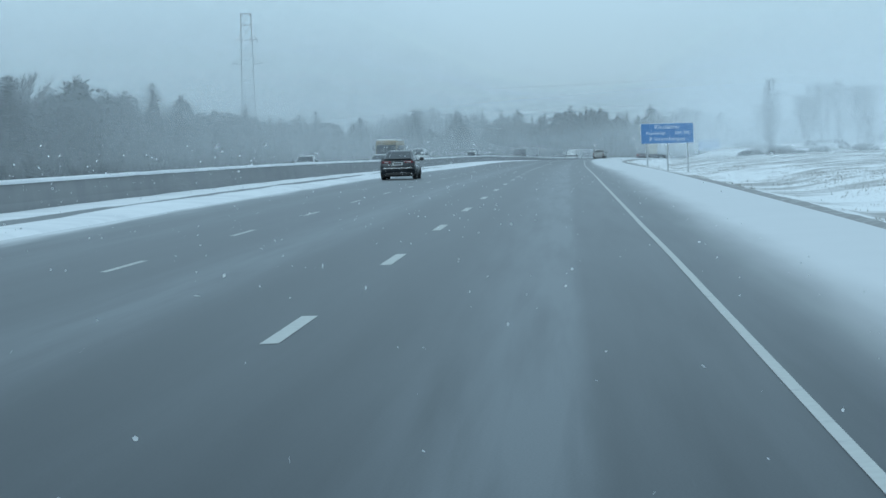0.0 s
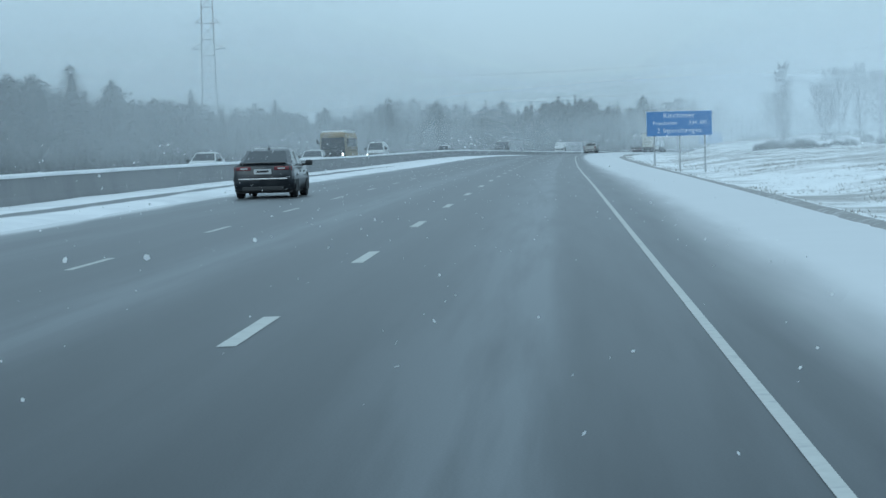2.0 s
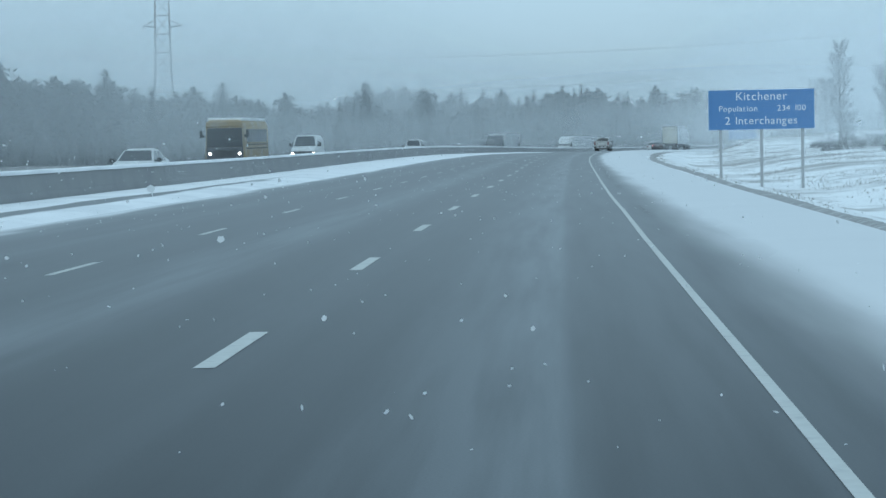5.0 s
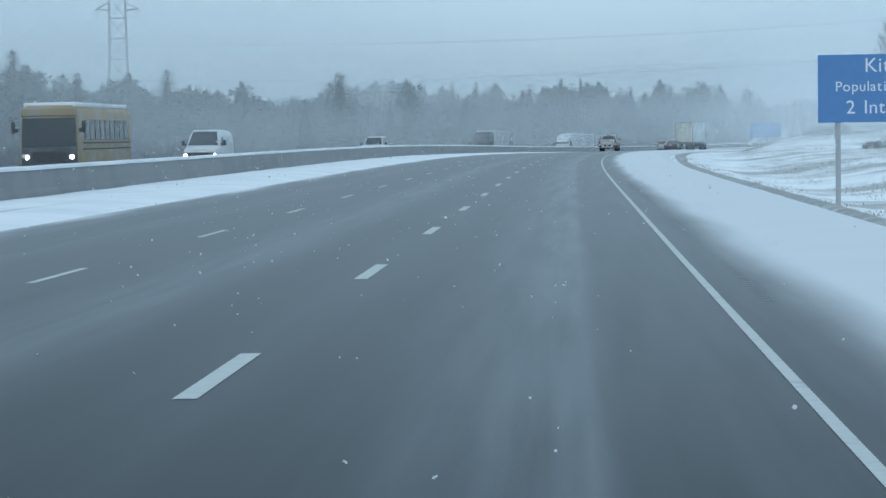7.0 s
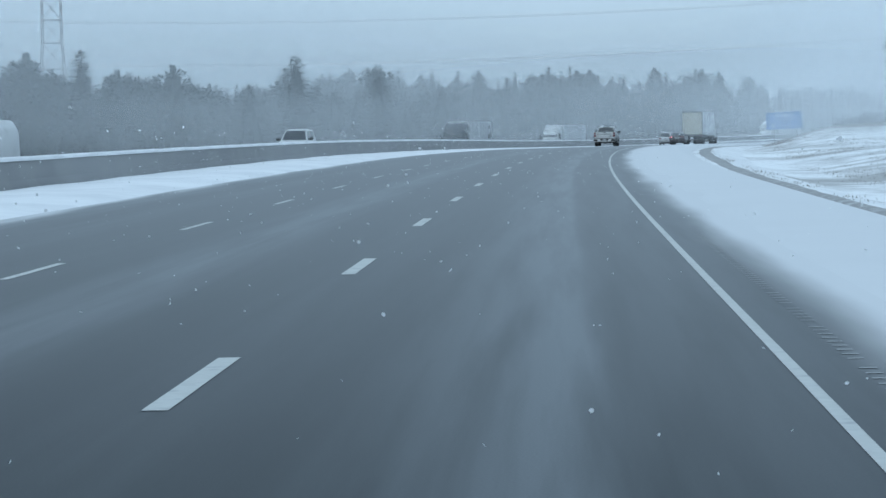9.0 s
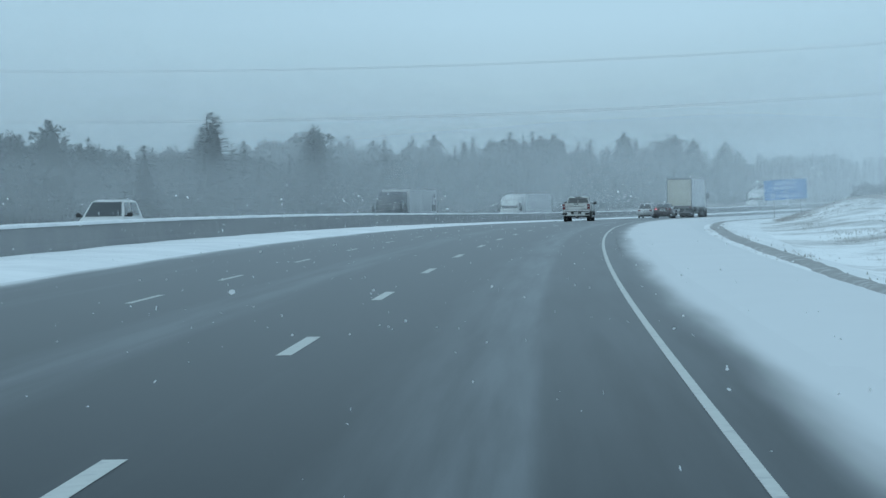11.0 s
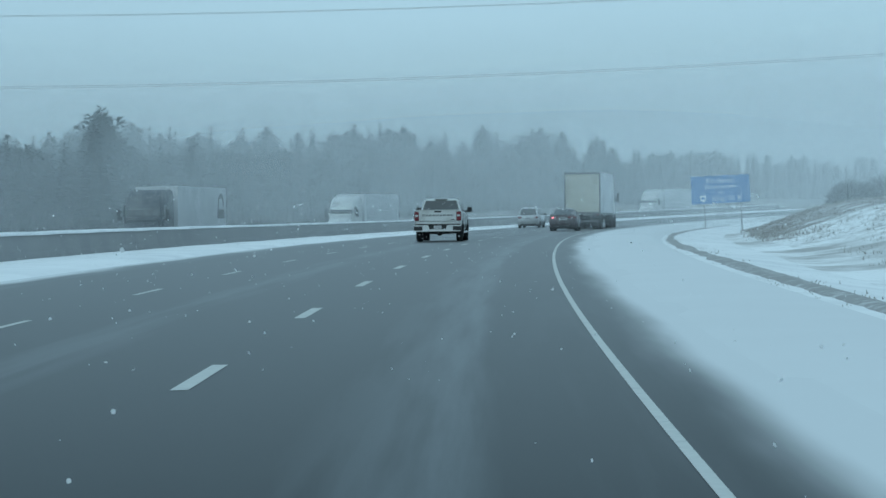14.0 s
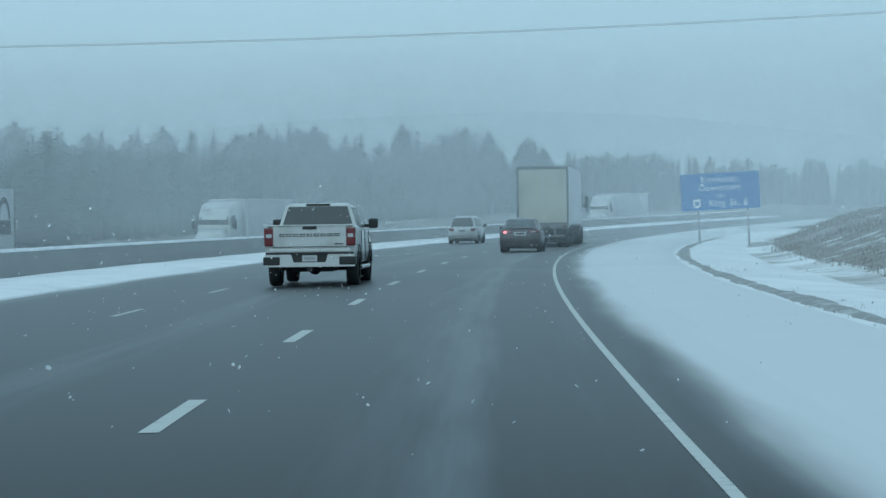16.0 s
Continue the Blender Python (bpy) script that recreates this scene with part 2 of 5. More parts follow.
    b.inputs["Roughness"].default_value = 0.8
    bp = n.new("ShaderNodeBump")
    bp.inputs["Strength"].default_value = 0.25
    bp.inputs["Distance"].default_value = 0.01
    l.new(grain.outputs[0], bp.inputs["Height"])
    l.new(bp.outputs[0], b.inputs["Normal"])
    # the film of water mirrors the sky the more, the flatter it is seen
    gl = n.new("ShaderNodeBsdfGlossy")
    gl.inputs["Roughness"].default_value = 0.33
    gl.inputs["Color"].default_value = (0.9, 0.9, 0.9, 1)
    l.new(bp.outputs[0], gl.inputs["Normal"])
    lw = n.new("ShaderNodeLayerWeight")
    lw.inputs["Blend"].default_value = 0.5
    pw = n.new("ShaderNodeMath")
    pw.operation = "POWER"
    pw.inputs[1].default_value = WET
    l.new(lw.outputs["Facing"], pw.inputs[0])
    dry = n.new("ShaderNodeMath")
    dry.operation = "MULTIPLY_ADD"
    dry.inputs[1].default_value = -0.41
    dry.inputs[2].default_value = 0.43
    l.new(mx.outputs[0], dry.inputs[0])
    wet = n.new("ShaderNodeMath")
    wet.operation = "MULTIPLY"
    l.new(pw.outputs[0], wet.inputs[0])
    l.new(dry.outputs[0], wet.inputs[1])
    top = n.new("ShaderNodeMixShader")
    l.new(wet.outputs[0], top.inputs[0])
    l.new(b.outputs[0], top.inputs[1])
    l.new(gl.outputs[0], top.inputs[2])
    l.new(top.outputs[0], n["Material Output"].inputs["Surface"])
    return m


WET = 7.5
SNOW = (0.87, 0.875, 0.88)
ASPHALT_DARK = (0.015, 0.022, 0.025)
ASPHALT_SALT = (0.19, 0.21, 0.225)
M_ASPHALT = asphalt_material()
M_SHOULDER = shoulder_snow_material()
M_VERGE = verge_snow_material()
M_SNOW = material("wind_packed_snow", SNOW, 0.75, vary=0.04, scale=0.8, bump=0.12, bump_scale=1.5, colour2=(0.68, 0.69, 0.705), mask_scale=0.3, mask=(0.42, 0.75), mask_rough=0.65)
M_FIELD = material("snow_over_dead_grass", (0.90, 0.905, 0.91), 0.85, vary=0.06, scale=0.5, bump=0.6, bump_scale=2.0, colour2=(0.44, 0.43, 0.42), mask_scale=0.09,
                   mask=(0.46, 0.60), mask_rough=0.68)
M_GRASSY = material("frozen_grass_under_thin_snow", (0.22, 0.215, 0.20), 0.9, vary=0.2, scale=0.4, bump=0.5, bump_scale=3.0, colour2=(0.5, 0.51, 0.52), mask_scale=0.15, mask=(0.55, 0.72))
M_BANK = material("brown_scrub_bank_under_snow", (0.90, 0.905, 0.91), 0.9, vary=0.08, scale=1.0, bump=0.6, bump_scale=2.5, colour2=(0.50, 0.485, 0.47), mask_scale=0.9, mask=(0.47, 0.6), mask_rough=0.72)
M_BANKTOP = material("brown_weeds_with_snow_between", (0.31, 0.29, 0.275), 0.95, vary=0.2, scale=1.0, bump=0.6, bump_scale=2.5, colour2=(0.80, 0.81, 0.82), mask_scale=0.35, mask=(0.54, 0.62), mask_rough=0.72)
M_GROOVE = material("snow_dusted_grooves", (0.37, 0.38, 0.385), 0.8, vary=0.2, scale=5.0)
M_PAINT = material("worn_road_paint", (0.55, 0.56, 0.535), 0.6, vary=0.14, scale=9.0, colour2=(0.42, 0.43, 0.43), mask_scale=5.0, mask=(0.58, 0.72))
M_CONCRETE = material("damp_barrier_concrete", (0.29, 0.295, 0.295), 0.85, vary=0.06, scale=1.2, bump=0.2, bump_scale=20.0, colour2=(0.265, 0.27, 0.275), mask_scale=0.5)
M_STEEL = material("galvanised_steel", (0.42, 0.43, 0.44), 0.5, metal=0.6, vary=0.1, scale=6.0)
# the blue is lightened and greyed to carry the haze over the signs
M_BLUE = material("haze_lightened_blue_sheeting", (0.085, 0.22, 0.45), 0.45, vary=0.08, scale=2.0)
M_SIGNWHITE = material("white_sign_legend", (0.72, 0.75, 0.78), 0.5, vary=0.03)


def needle_material(name, colour, rime, cover, through_light=0.4):
    """Rime-dusted sprays of needles: some light passes through them."""
    m = material(name, colour, 0.95, vary=0.05, scale=1.0, island=0.03, colour2=rime, mask_scale=0.6, mask=cover)
    n, l = m.node_tree.nodes, m.node_tree.links
    b, out = n["Principled BSDF"], n["Material Output"]
    src = b.inputs["Base Color"].links[0].from_socket
    tl = n.new("ShaderNodeBsdfTranslucent")
    l.new(src, tl.inputs["Color"])
    m1 = n.new("ShaderNodeMixShader")
    m1.inputs[0].default_value = through_light
    l.new(b.outputs[0], m1.inputs[1])
    l.new(tl.outputs[0], m1.inputs[2])
    l.new(m1.outputs[0], out.inputs["Surface"])
    return m


M_NEEDLE = needle_material("rime_coated_conifer_needles", (0.075, 0.09, 0.085), (0.12, 0.13, 0.13), (0.4, 0.7), 0.5)
# paler copy for the far woods, with some distance haze in its colour
M_FARNEEDLE = needle_material("haze_paled_conifer_needles", (0.10, 0.11, 0.11), (0.16, 0.17, 0.17), (0.4, 0.7), 0.5)
M_BARK = material("frosted_bark", (0.12, 0.115, 0.11), 0.9, vary=0.25, scale=3.0)
# brush kept paler than the trees, as low haze would lighten their foot
M_BRUSH = needle_material("haze_paled_young_conifers", (0.11, 0.12, 0.12), (0.18, 0.19, 0.19), (0.4, 0.7), 0.5)
M_TWIG = needle_material("rimed_twigs", (0.14, 0.14, 0.14), (0.24, 0.24, 0.24), (0.45, 0.65), 0.5)


# ---- mesh helpers ----
def part(name, bm, mat, parent=None, label="", smooth=False):
    me = bpy.data.meshes.new(name)
    if smooth:
        for f in bm.faces:
            f.smooth = True
    bm.to_mesh(me)
    bm.free()
    me.materials.append(mat)
    ob = new(name, me)
    if parent:
        ob.parent = parent
    if label:
        ob["label"] = label
    return ob


def thing(name, m, label, category, group=""):
    ob = new(name)
    ob.matrix_world = m
    ob.empty_display_size = 0.2
    return tagged(ob, label, category, group)


def box(bm, x0, x1, y0, y1, z0, z1, bevel=0.0):
    r = bmesh.ops.create_cube(bm, size=1.0, matrix=Matrix.Translation(((x0 + x1) / 2, (y0 + y1) / 2, (z0 + z1) / 2)) @ Matrix.Diagonal((x1 - x0, y1 - y0, z1 - z0, 1)))
    if bevel:
        es = {e for v in r["verts"] for e in v.link_edges}
        bmesh.ops.bevel(bm, geom=list(es), offset=bevel, segments=2, affect="EDGES", profile=0.6)
    return bm


def tube(bm, a, b, r0, r1=None, seg=8):
    a, b = Vector(a), Vector(b)
    d = b - a
    m = Matrix.Translation((a + b) / 2) @ d.to_track_quat("Z", "Y").to_matrix().to_4x4()
    bmesh.ops.create_cone(bm, cap_ends=True, segments=seg, radius1=r0, radius2=r0 if r1 is None else r1, depth=d.length, matrix=m)
    return bm


def ribbon(name, ss, cs, height, mat, kind="structure", label="", category="", shift=0.0, drift=None):
    """A strip along the road; height(s, c) above its surface; drift(s) moves it sideways; the UV map keeps (c, s) in metres."""
    nc = len(cs)
    verts = [on_road(s, c + (drift(s) if drift else 0.0), height(s, c)) for s in ss for c in cs]
    faces = [(i * nc + j, i * nc + j + 1, (i + 1) * nc + j + 1, (i + 1) * nc + j) for i in range(len(ss) - 1) for j in range(nc - 1)]
    me = bpy.data.meshes.new(name)
    me.from_pydata([tuple(v) for v in verts], [], faces)
    uvl = me.uv_layers.new(name="UVMap")
    ids = np.zeros(len(me.loops), dtype=np.int32)
    me.loops.foreach_get("vertex_index", ids)
    table = np.array([(c + shift, s) for s in ss for c in cs], dtype=np.float32)
    uvl.data.foreach_set("uv", table[ids].ravel())
    me.polygons.foreach_set("use_smooth", [True] * len(me.polygons))
    me.materials.append(mat)
    ob = new(name, me)
    return tagged(ob, label, category, kind=kind)


def n2(x, y, seed=0.0):
    return noise.noise(Vector((x, y, seed)))


# ---- ground, roads, shoulders ----
def profile(c, s):
    """Height of the natural ground beside the road, c metres from the first lane line."""
    if c > 7.0:
        d = c - 7.0
        z = float(np.interp(c, (7.0, 7.8, 8.3, 9.05, 9.6, 10.6), (-0.12, -0.24, -0.33, -0.33, -0.29, -0.25)))
        z += float(np.interp(s, (330, 430), (1.0, 0.3)) * np.interp(c, (9.2, 10.4, 12.6, 15, 20, 30), (0, -0.42, -0.95, -1.0, -0.45, 0)))
        rise = max(0.0, min(1.0, (s - 395) / 60.0))
        bank = max(0.0, min(1.0, (c - 11.5) / 10.0))
        z += bank * bank * (3 - 2 * bank) * (0.15 + 2.0 * rise) + max(0.0, min(1.0, (c - 22) / 40.0)) * (0.4 + 1.2 * rise)
        z += min(1, max(0, d - 3.2) / 6) * (0.24 * n2(c * 0.10, s * 0.07, 3) + 0.07 * n2(c * 0.3, s * 0.16, 5))
        return z
    if c < -29.0:
        d = -29.0 - c
        return -0.1 - 0.6 * min(1, d / 6.0) + 0.4 * n2(c * 0.07, s * 0.05, 9) * min(1, d / 8) + min(3.0, d * 0.012)
    return -0.12


g_s = list(np.arange(-80, 720, 2.5)) + [760, 820, 900, 1000, 1090]
g_c = [-1500, -700, -400, -250, -170, -120, -90, -70, -55, -45, -38, -33, -30, -29, -24, -18, -12.5, -7, 0, 5, 6.4, 7, 7.8, 8.3, 8.7, 9.05, 9.4, 9.9, 10.6, 11.3, 12, 12.8, 13.6, 14.5, 15.5, 16.5, 17.5, 18.7, 20, 21.4, 23, 24.7, 26.5, 28.5,
       31, 33.5, 36, 39, 42, 50, 60, 75, 95, 130, 180, 260, 400, 800, 1500]
gv, gf = [], []
for s in g_s:
    base = on_road(s, 0)
    co = math.cos(radians(turn_at(s)))
    for c in g_c:
        gv.append((base.x + c / co if abs(c) < 300 else base.x + c, base.y, base.z + cross_fall(s, c) + profile(c, s)))
ncg = len(g_c)
for i in range(len(g_s) - 1):
    for j in range(ncg - 1):
        gf.append((i * ncg + j, i * ncg + j + 1, (i + 1) * ncg + j + 1, (i + 1) * ncg + j))
gm_ = bpy.data.meshes.new("ground")
gm_.from_pydata(gv, [], gf)
gm_.polygons.foreach_set("use_smooth", [True] * len(gm_.polygons))
gm_.materials.append(M_FIELD)
gm_.materials.append(M_GRASSY)
gm_.materials.append(M_BANK)
gm_.materials.append(M_BANKTOP)
gm_.materials.append(M_SNOW)
gm_.polygons.foreach_set("material_index", [1 if g_c[i % (ncg - 1)] < -28 or g_s[i // (ncg - 1)] > 610 else 3 if g_c[i % (ncg - 1)] > 13 and g_c[i % (ncg - 1)] < 60 and g_s[i // (ncg - 1)] > 448 else 2 if g_c[i % (ncg - 1)] > 13 and g_s[i // (ncg - 1)] > 425 else 4 if 0 < g_c[i % (ncg - 1)] < 12 else 0 for i in range(len(gm_.polygons))])
tagged(new("ground", gm_), "snow-covered roadside ground with dead grass showing through", "ground", kind="structure")

road_s = np.arange(-60, 701, 4.0)
ribbon("road", road_s, [-8.6, -7.5, -3.75, 0, 3.75, 4.6, 5.4, 6.2, 7.0], lambda s, c: 0.0, M_ASPHALT, label="wet salt-streaked three-lane asphalt highway", category="road")
ribbon("road_opposite", road_s, [-28.5, -24, -20, -16, -13.4], lambda s, c: 0.0, M_ASPHALT, label="wet asphalt carriageway for oncoming traffic", category="road", shift=18.5)
ribbon("edge_line", np.arange(-40, 640, 2.0), [3.70, 3.785], lambda s, c: 0.004, M_PAINT, label="solid white edge line, worn paint", category="road marking",
       drift=lambda s: float(np.interp(s, (0, 12, 25, 140, 152, 165, 290, 310), (0.035, 0.03, 0, 0, 0.025, 0, 0, 0.02))))


def median():
    prof = [(-12.15, 0.0), (-12.3, 0.10), (-12.42, 0.35), (-12.5, 0.9), (-12.78, 0.9), (-12.86, 0.35), (-13.0, 0.1), (-13.15, 0.0)]
    ss = np.arange(-60, 700, 4.0)
    nc = len(prof)
    v = [tuple(on_road(s, c, z - 0.02)) for s in ss for c, z in prof]
    f = [(i * nc + j, (i + 1) * nc + j, (i + 1) * nc + j + 1, i * nc + j + 1) for i in range(len(ss) - 1) for j in range(nc - 1)]
    me = bpy.data.meshes.new("median_barrier")
    me.from_pydata(v, [], f)
    me.materials.append(M_CONCRETE)
    ob = tagged(new("median_barrier", me), "grey concrete median barrier capped with snow", "barrier", kind="structure")
    return ob


median()
ribbon("snow_cap", np.arange(-60, 700, 2.0), [-12.455, -12.47, -12.52, -12.64, -12.76, -12.81, -12.825],
       lambda s, c: (0.84 if abs(c + 12.64) > 0.18 else 0.91 if abs(c + 12.64) > 0.16 else 0.94 if abs(c + 12.64) > 0.1 else 0.96) + 0.015 * n2(s * 0.3, 1.0), M_SNOW,
       label="strip of snow lying along the barrier top", category="snow")
def verge_edge(s):
    return float(np.interp(s, (0, 190, 215, 330, 380), (-8.2, -8.2, -8.0, -8.0, -8.3)))


ribbon("snow_verge", np.arange(-60, 700, 1.5), [-7.9, -8.15, -8.4, -8.9, -9.6, -10.4, -11.2, -12.2],
       lambda s, c: (-0.03 if c > verge_edge(s) + 0.25 * n2(s * 0.15, 1.0) else 0.02 + min(0.1, 0.09 * (-8 - c)) + 0.025 * n2(s * 0.2, c * 0.8)), M_VERGE,
       label="ploughed snow between the left lane and barrier", category="snow")
ribbon("snow_shoulder", np.arange(-60, 700, 1.5), [4.9, 5.2, 5.5, 5.9, 6.4, 7.0, 7.4, 7.8, 8.2, 8.5],
       lambda s, c: -0.02 if c < 5.15 + 0.25 * n2(s * 0.12, 7.0) else min(0.05, 0.012 + 0.03 * (c - 5.0)) + 0.008 * n2(s * 0.06, c * 0.5) if c < 7.1 else float(np.interp(c, (7.0, 7.4, 8.2, 8.5), (0.05, 0.03, -0.26, -0.42))), M_SHOULDER,
       label="smooth snow lying on the hard shoulder", category="snow")

# lane dashes: three metres of paint every twelve

def dash(s, c, width):
    bm = bmesh.new()
    n = 3
    rows = []
    for i in range(n + 1):
        rows.append([bm.verts.new(on_road(s + 3.0 * i / n, c + w, 0.004)) for w in (-width / 2, width / 2)])
    for a, b in zip(rows, rows[1:]):
        bm.faces.new((a[0], a[1], b[1], b[0]))
    return bm


dashes_right = tagged(new("lane_line_right"), "broken white lane line of short painted dashes", "road marking", kind="structure")
dashes_left = tagged(new("lane_line_left"), "broken white lane line of short thin dashes", "road marking", kind="structure")
for i in range(-2, 48):
    part("dash", dash(12.0 * i, 0.0, 0.155), M_PAINT, dashes_right)
    part("dash", dash(12.0 * i + (0 if 12 * i < 300 else -2.6), -3.735, 0.11), M_PAINT, dashes_left)

# ---- signs ----
def legend(parent, text, x, z, size, mat, spacing=1.0, depth=-0.036):
    """Each letter is a part of its own."""
    cu = bpy.data.curves.new("letter", "FONT")
    cu.size = size
    cu.extrude = 0.004
    advance = []
    for ch in text:
        cu.body = ch + "|"
        probe = new("letter", cu)
        bpy.context.view_layer.update()
        wide = probe.dimensions.x
        bpy.data.objects.remove(probe)
        cu.body = "|"
        probe = new("letter", cu)
        bpy.context.view_layer.update()
        advance.append(max(0.22 * size, wide - probe.dimensions.x) * spacing if ch != " " else 0.36 * size)
        bpy.data.objects.remove(probe)
    at_x = x - sum(advance) / 2
    for ch, adv in zip(text, advance):
        if ch != " ":
            cu.body = ch
            probe = new("letter", cu)
            me = bpy.data.meshes.new_from_object(probe.evaluated_get(bpy.context.evaluated_depsgraph_get()))
            bpy.data.objects.remove(probe)
            me.materials.clear()
            me.materials.append(mat)
            lo = new("letter", me)
            lo.parent = parent
            lo.matrix_basis = pose(at_x, depth, z, 90, 0, 0)
        at_x += adv


def road_sign(name, corner, turn, width, height, posts, drop, lines, label, lean=0.0):
    ob = thing(name, Matrix.Translation(corner) @ pose(0, 0, 0, 0, 0, turn) @ pose(0, 0, 0, 0, -lean, 0), label, "road sign")
    bm = bmesh.new()
    box(bm, 0, width, -0.03, 0.03, -height, 0, 0.012)
    panel = part("panel", bm, M_BLUE, ob, "blue reflective sign panel")
    for px in posts:
        bm = bmesh.new()
        for a, b in ((-0.07, 0.07), (-0.02, 0.02)):
            box(bm, px + a, px + b, 0.06 if b > 0.05 else 0.075, 0.075 if b > 0.05 else 0.2, -height - drop, -0.15)
        box(bm, px - 0.07, px + 0.07, 0.2, 0.215, -height - drop, -0.15)
        part("post", bm, M_STEEL, ob)
    for z in (-0.35, -height + 0.35):
        bm = bmesh.new()
        box(bm, 0.2, width - 0.2, 0.03, 0.058, z - 0.05, z + 0.05)
        part("stringer", bm, M_STEEL, ob)
    for text, x, z, size in lines:
        legend(panel, text, x, z, size, M_SIGNWHITE)
    return ob


sign_city = road_sign("town_sign", (10.14, 223.7, 3.09), 0, 5.34, 2.0, (0.6, 2.67, 4.74), 3.5,
                      [("Kitchener", 2.67, -0.52, 0.60), ("Population", 1.5, -1.08, 0.42), ("234 100", 4.2, -1.08, 0.42), ("2 Interchanges", 2.67, -1.74, 0.56)],
                      "blue town sign on three steel posts in the snow")
sign_exit = road_sign("exit_sign", (32.71, 523.1, 0.81), -12, 4.86, 2.29, (1.0, 4.05), 3.2,
                      [("Kitchener", 2.42, -0.58, 0.54), ("Downtown", 2.42, -1.08, 0.51), ("via", 2.42, -1.5, 0.36), ("King St. E", 2.9, -2.06, 0.55)],
                      "blue exit direction sign leaning a little on two steel posts", lean=2.5)
bm = bmesh.new()
shield = [(-0.24, 0.28), (0.24, 0.28), (0.22, -0.12), (0.1, -0.26), (-0.1, -0.26), (-0.22, -0.12)]
front = [bm.verts.new((0.95 + x, -0.04, -1.86 + z)) for x, z in shield]
back = [bm.verts.new((0.95 + x, -0.03, -1.86 + z)) for x, z in shield]
bm.faces.new(front)
for i in range(6):
    bm.faces.new((front[i], back[i], back[(i + 1) % 6], front[(i + 1) % 6]))
part("route_shield", bm, M_SIGNWHITE, sign_exit, "white route shield with a dark centre")
bm = bmesh.new()
box(bm, 0.83, 1.07, -0.046, -0.041, -1.98, -1.72, 0.0)
part("shield_number", bm, M_BLUE, sign_exit)

# ---- vehicles ----
M_WHITE = material("white_car_paint_with_road_grime", (0.66, 0.67, 0.66), 0.35, vary=0.06, scale=2.0, coat=0.3, colour2=(0.42, 0.42, 0.40), mask_scale=1.3, mask=(0.5, 0.75))
M_BLACKPAINT = material("dark_car_paint_with_salt_film", (0.02, 0.024, 0.03), 0.3, vary=0.2, scale=2.0, coat=0.4, colour2=(0.07, 0.075, 0.08), mask_scale=1.5, mask=(0.45, 0.7))
M_MAROON = material("dark_red_grey_car_paint", (0.09, 0.07, 0.075), 0.35, vary=0.15, scale=2.0, coat=0.3, colour2=(0.14, 0.135, 0.135), mask_scale=1.5)
M_SILVER = material("light_silver_car_paint", (0.55, 0.56, 0.57), 0.35, metal=0.3, vary=0.08, scale=2.0, coat=0.3)
M_GLASS = material("dark_vehicle_glass", (0.05, 0.058, 0.064), 0.2, vary=0.1, scale=3.0)
M_GLASS.node_tree.nodes["Principled BSDF"].inputs["Specular IOR Level"].default_value = 0.5
M_RUBBER = material("wet_tyre_rubber", (0.025, 0.026, 0.028), 0.75, vary=0.25, scale=8.0, bump=0.3, bump_scale=60.0)
M_RIM = material("alloy_wheel_rim", (0.30, 0.31, 0.32), 0.4, metal=0.8, vary=0.1)
M_TRIM = material("black_plastic_trim", (0.03, 0.031, 0.033), 0.6, vary=0.2, scale=5.0)
M_UNDER = material("grimy_underbody", (0.045, 0.046, 0.047), 0.85, vary=0.3, scale=3.0)
M_RED = material("red_tail_lamp_lens", (0.17, 0.022, 0.03), 0.2, vary=0.1, scale=6.0, coat=0.4)
M_REDLIT = material("lit_red_tail_lamp", (0.4, 0.02, 0.03), 0.3, emit=(1.0, 0.25, 0.28), strength=2.5)
M_HEADLIT = material("lit_headlamp", (0.8, 0.8, 0.78), 0.2, emit=(1.0, 0.98, 0.9), strength=6.0)
M_CHROME = material("chrome_strip", (0.7, 0.71, 0.72), 0.2, metal=0.9, vary=0.03)
M_PLATE = material("white_plate_with_grime", (0.55, 0.56, 0.57), 0.5, vary=0.1, scale=20.0)
M_TRAILER = material("dusty_cream_trailer_doors", (0.58, 0.55, 0.46), 0.6, vary=0.06, scale=0.8, colour2=(0.45, 0.43, 0.36), mask_scale=0.7, mask=(0.5, 0.7))
M_TRAILWHITE = material("white_trailer_siding", (0.62, 0.63, 0.64), 0.5, vary=0.05, scale=1.0, colour2=(0.50, 0.51, 0.52), mask_scale=0.4)
M_DARKCAB = material("dark_truck_paint_under_salt", (0.05, 0.055, 0.065), 0.45, vary=0.2, scale=1.0, colour2=(0.14, 0.145, 0.15), mask_scale=0.8)
M_TRAILFRAME = material("weathered_trailer_frame", (0.17, 0.165, 0.165), 0.6, vary=0.15, scale=2.0)
# yellow desaturated to put haze into the paint; salt mottles it
M_BUS = material("salty_bus_paint_dulled_for_haze", (0.39, 0.285, 0.16), 0.6, vary=0.12, scale=1.2, colour2=(0.40, 0.34, 0.26), mask_scale=0.8)


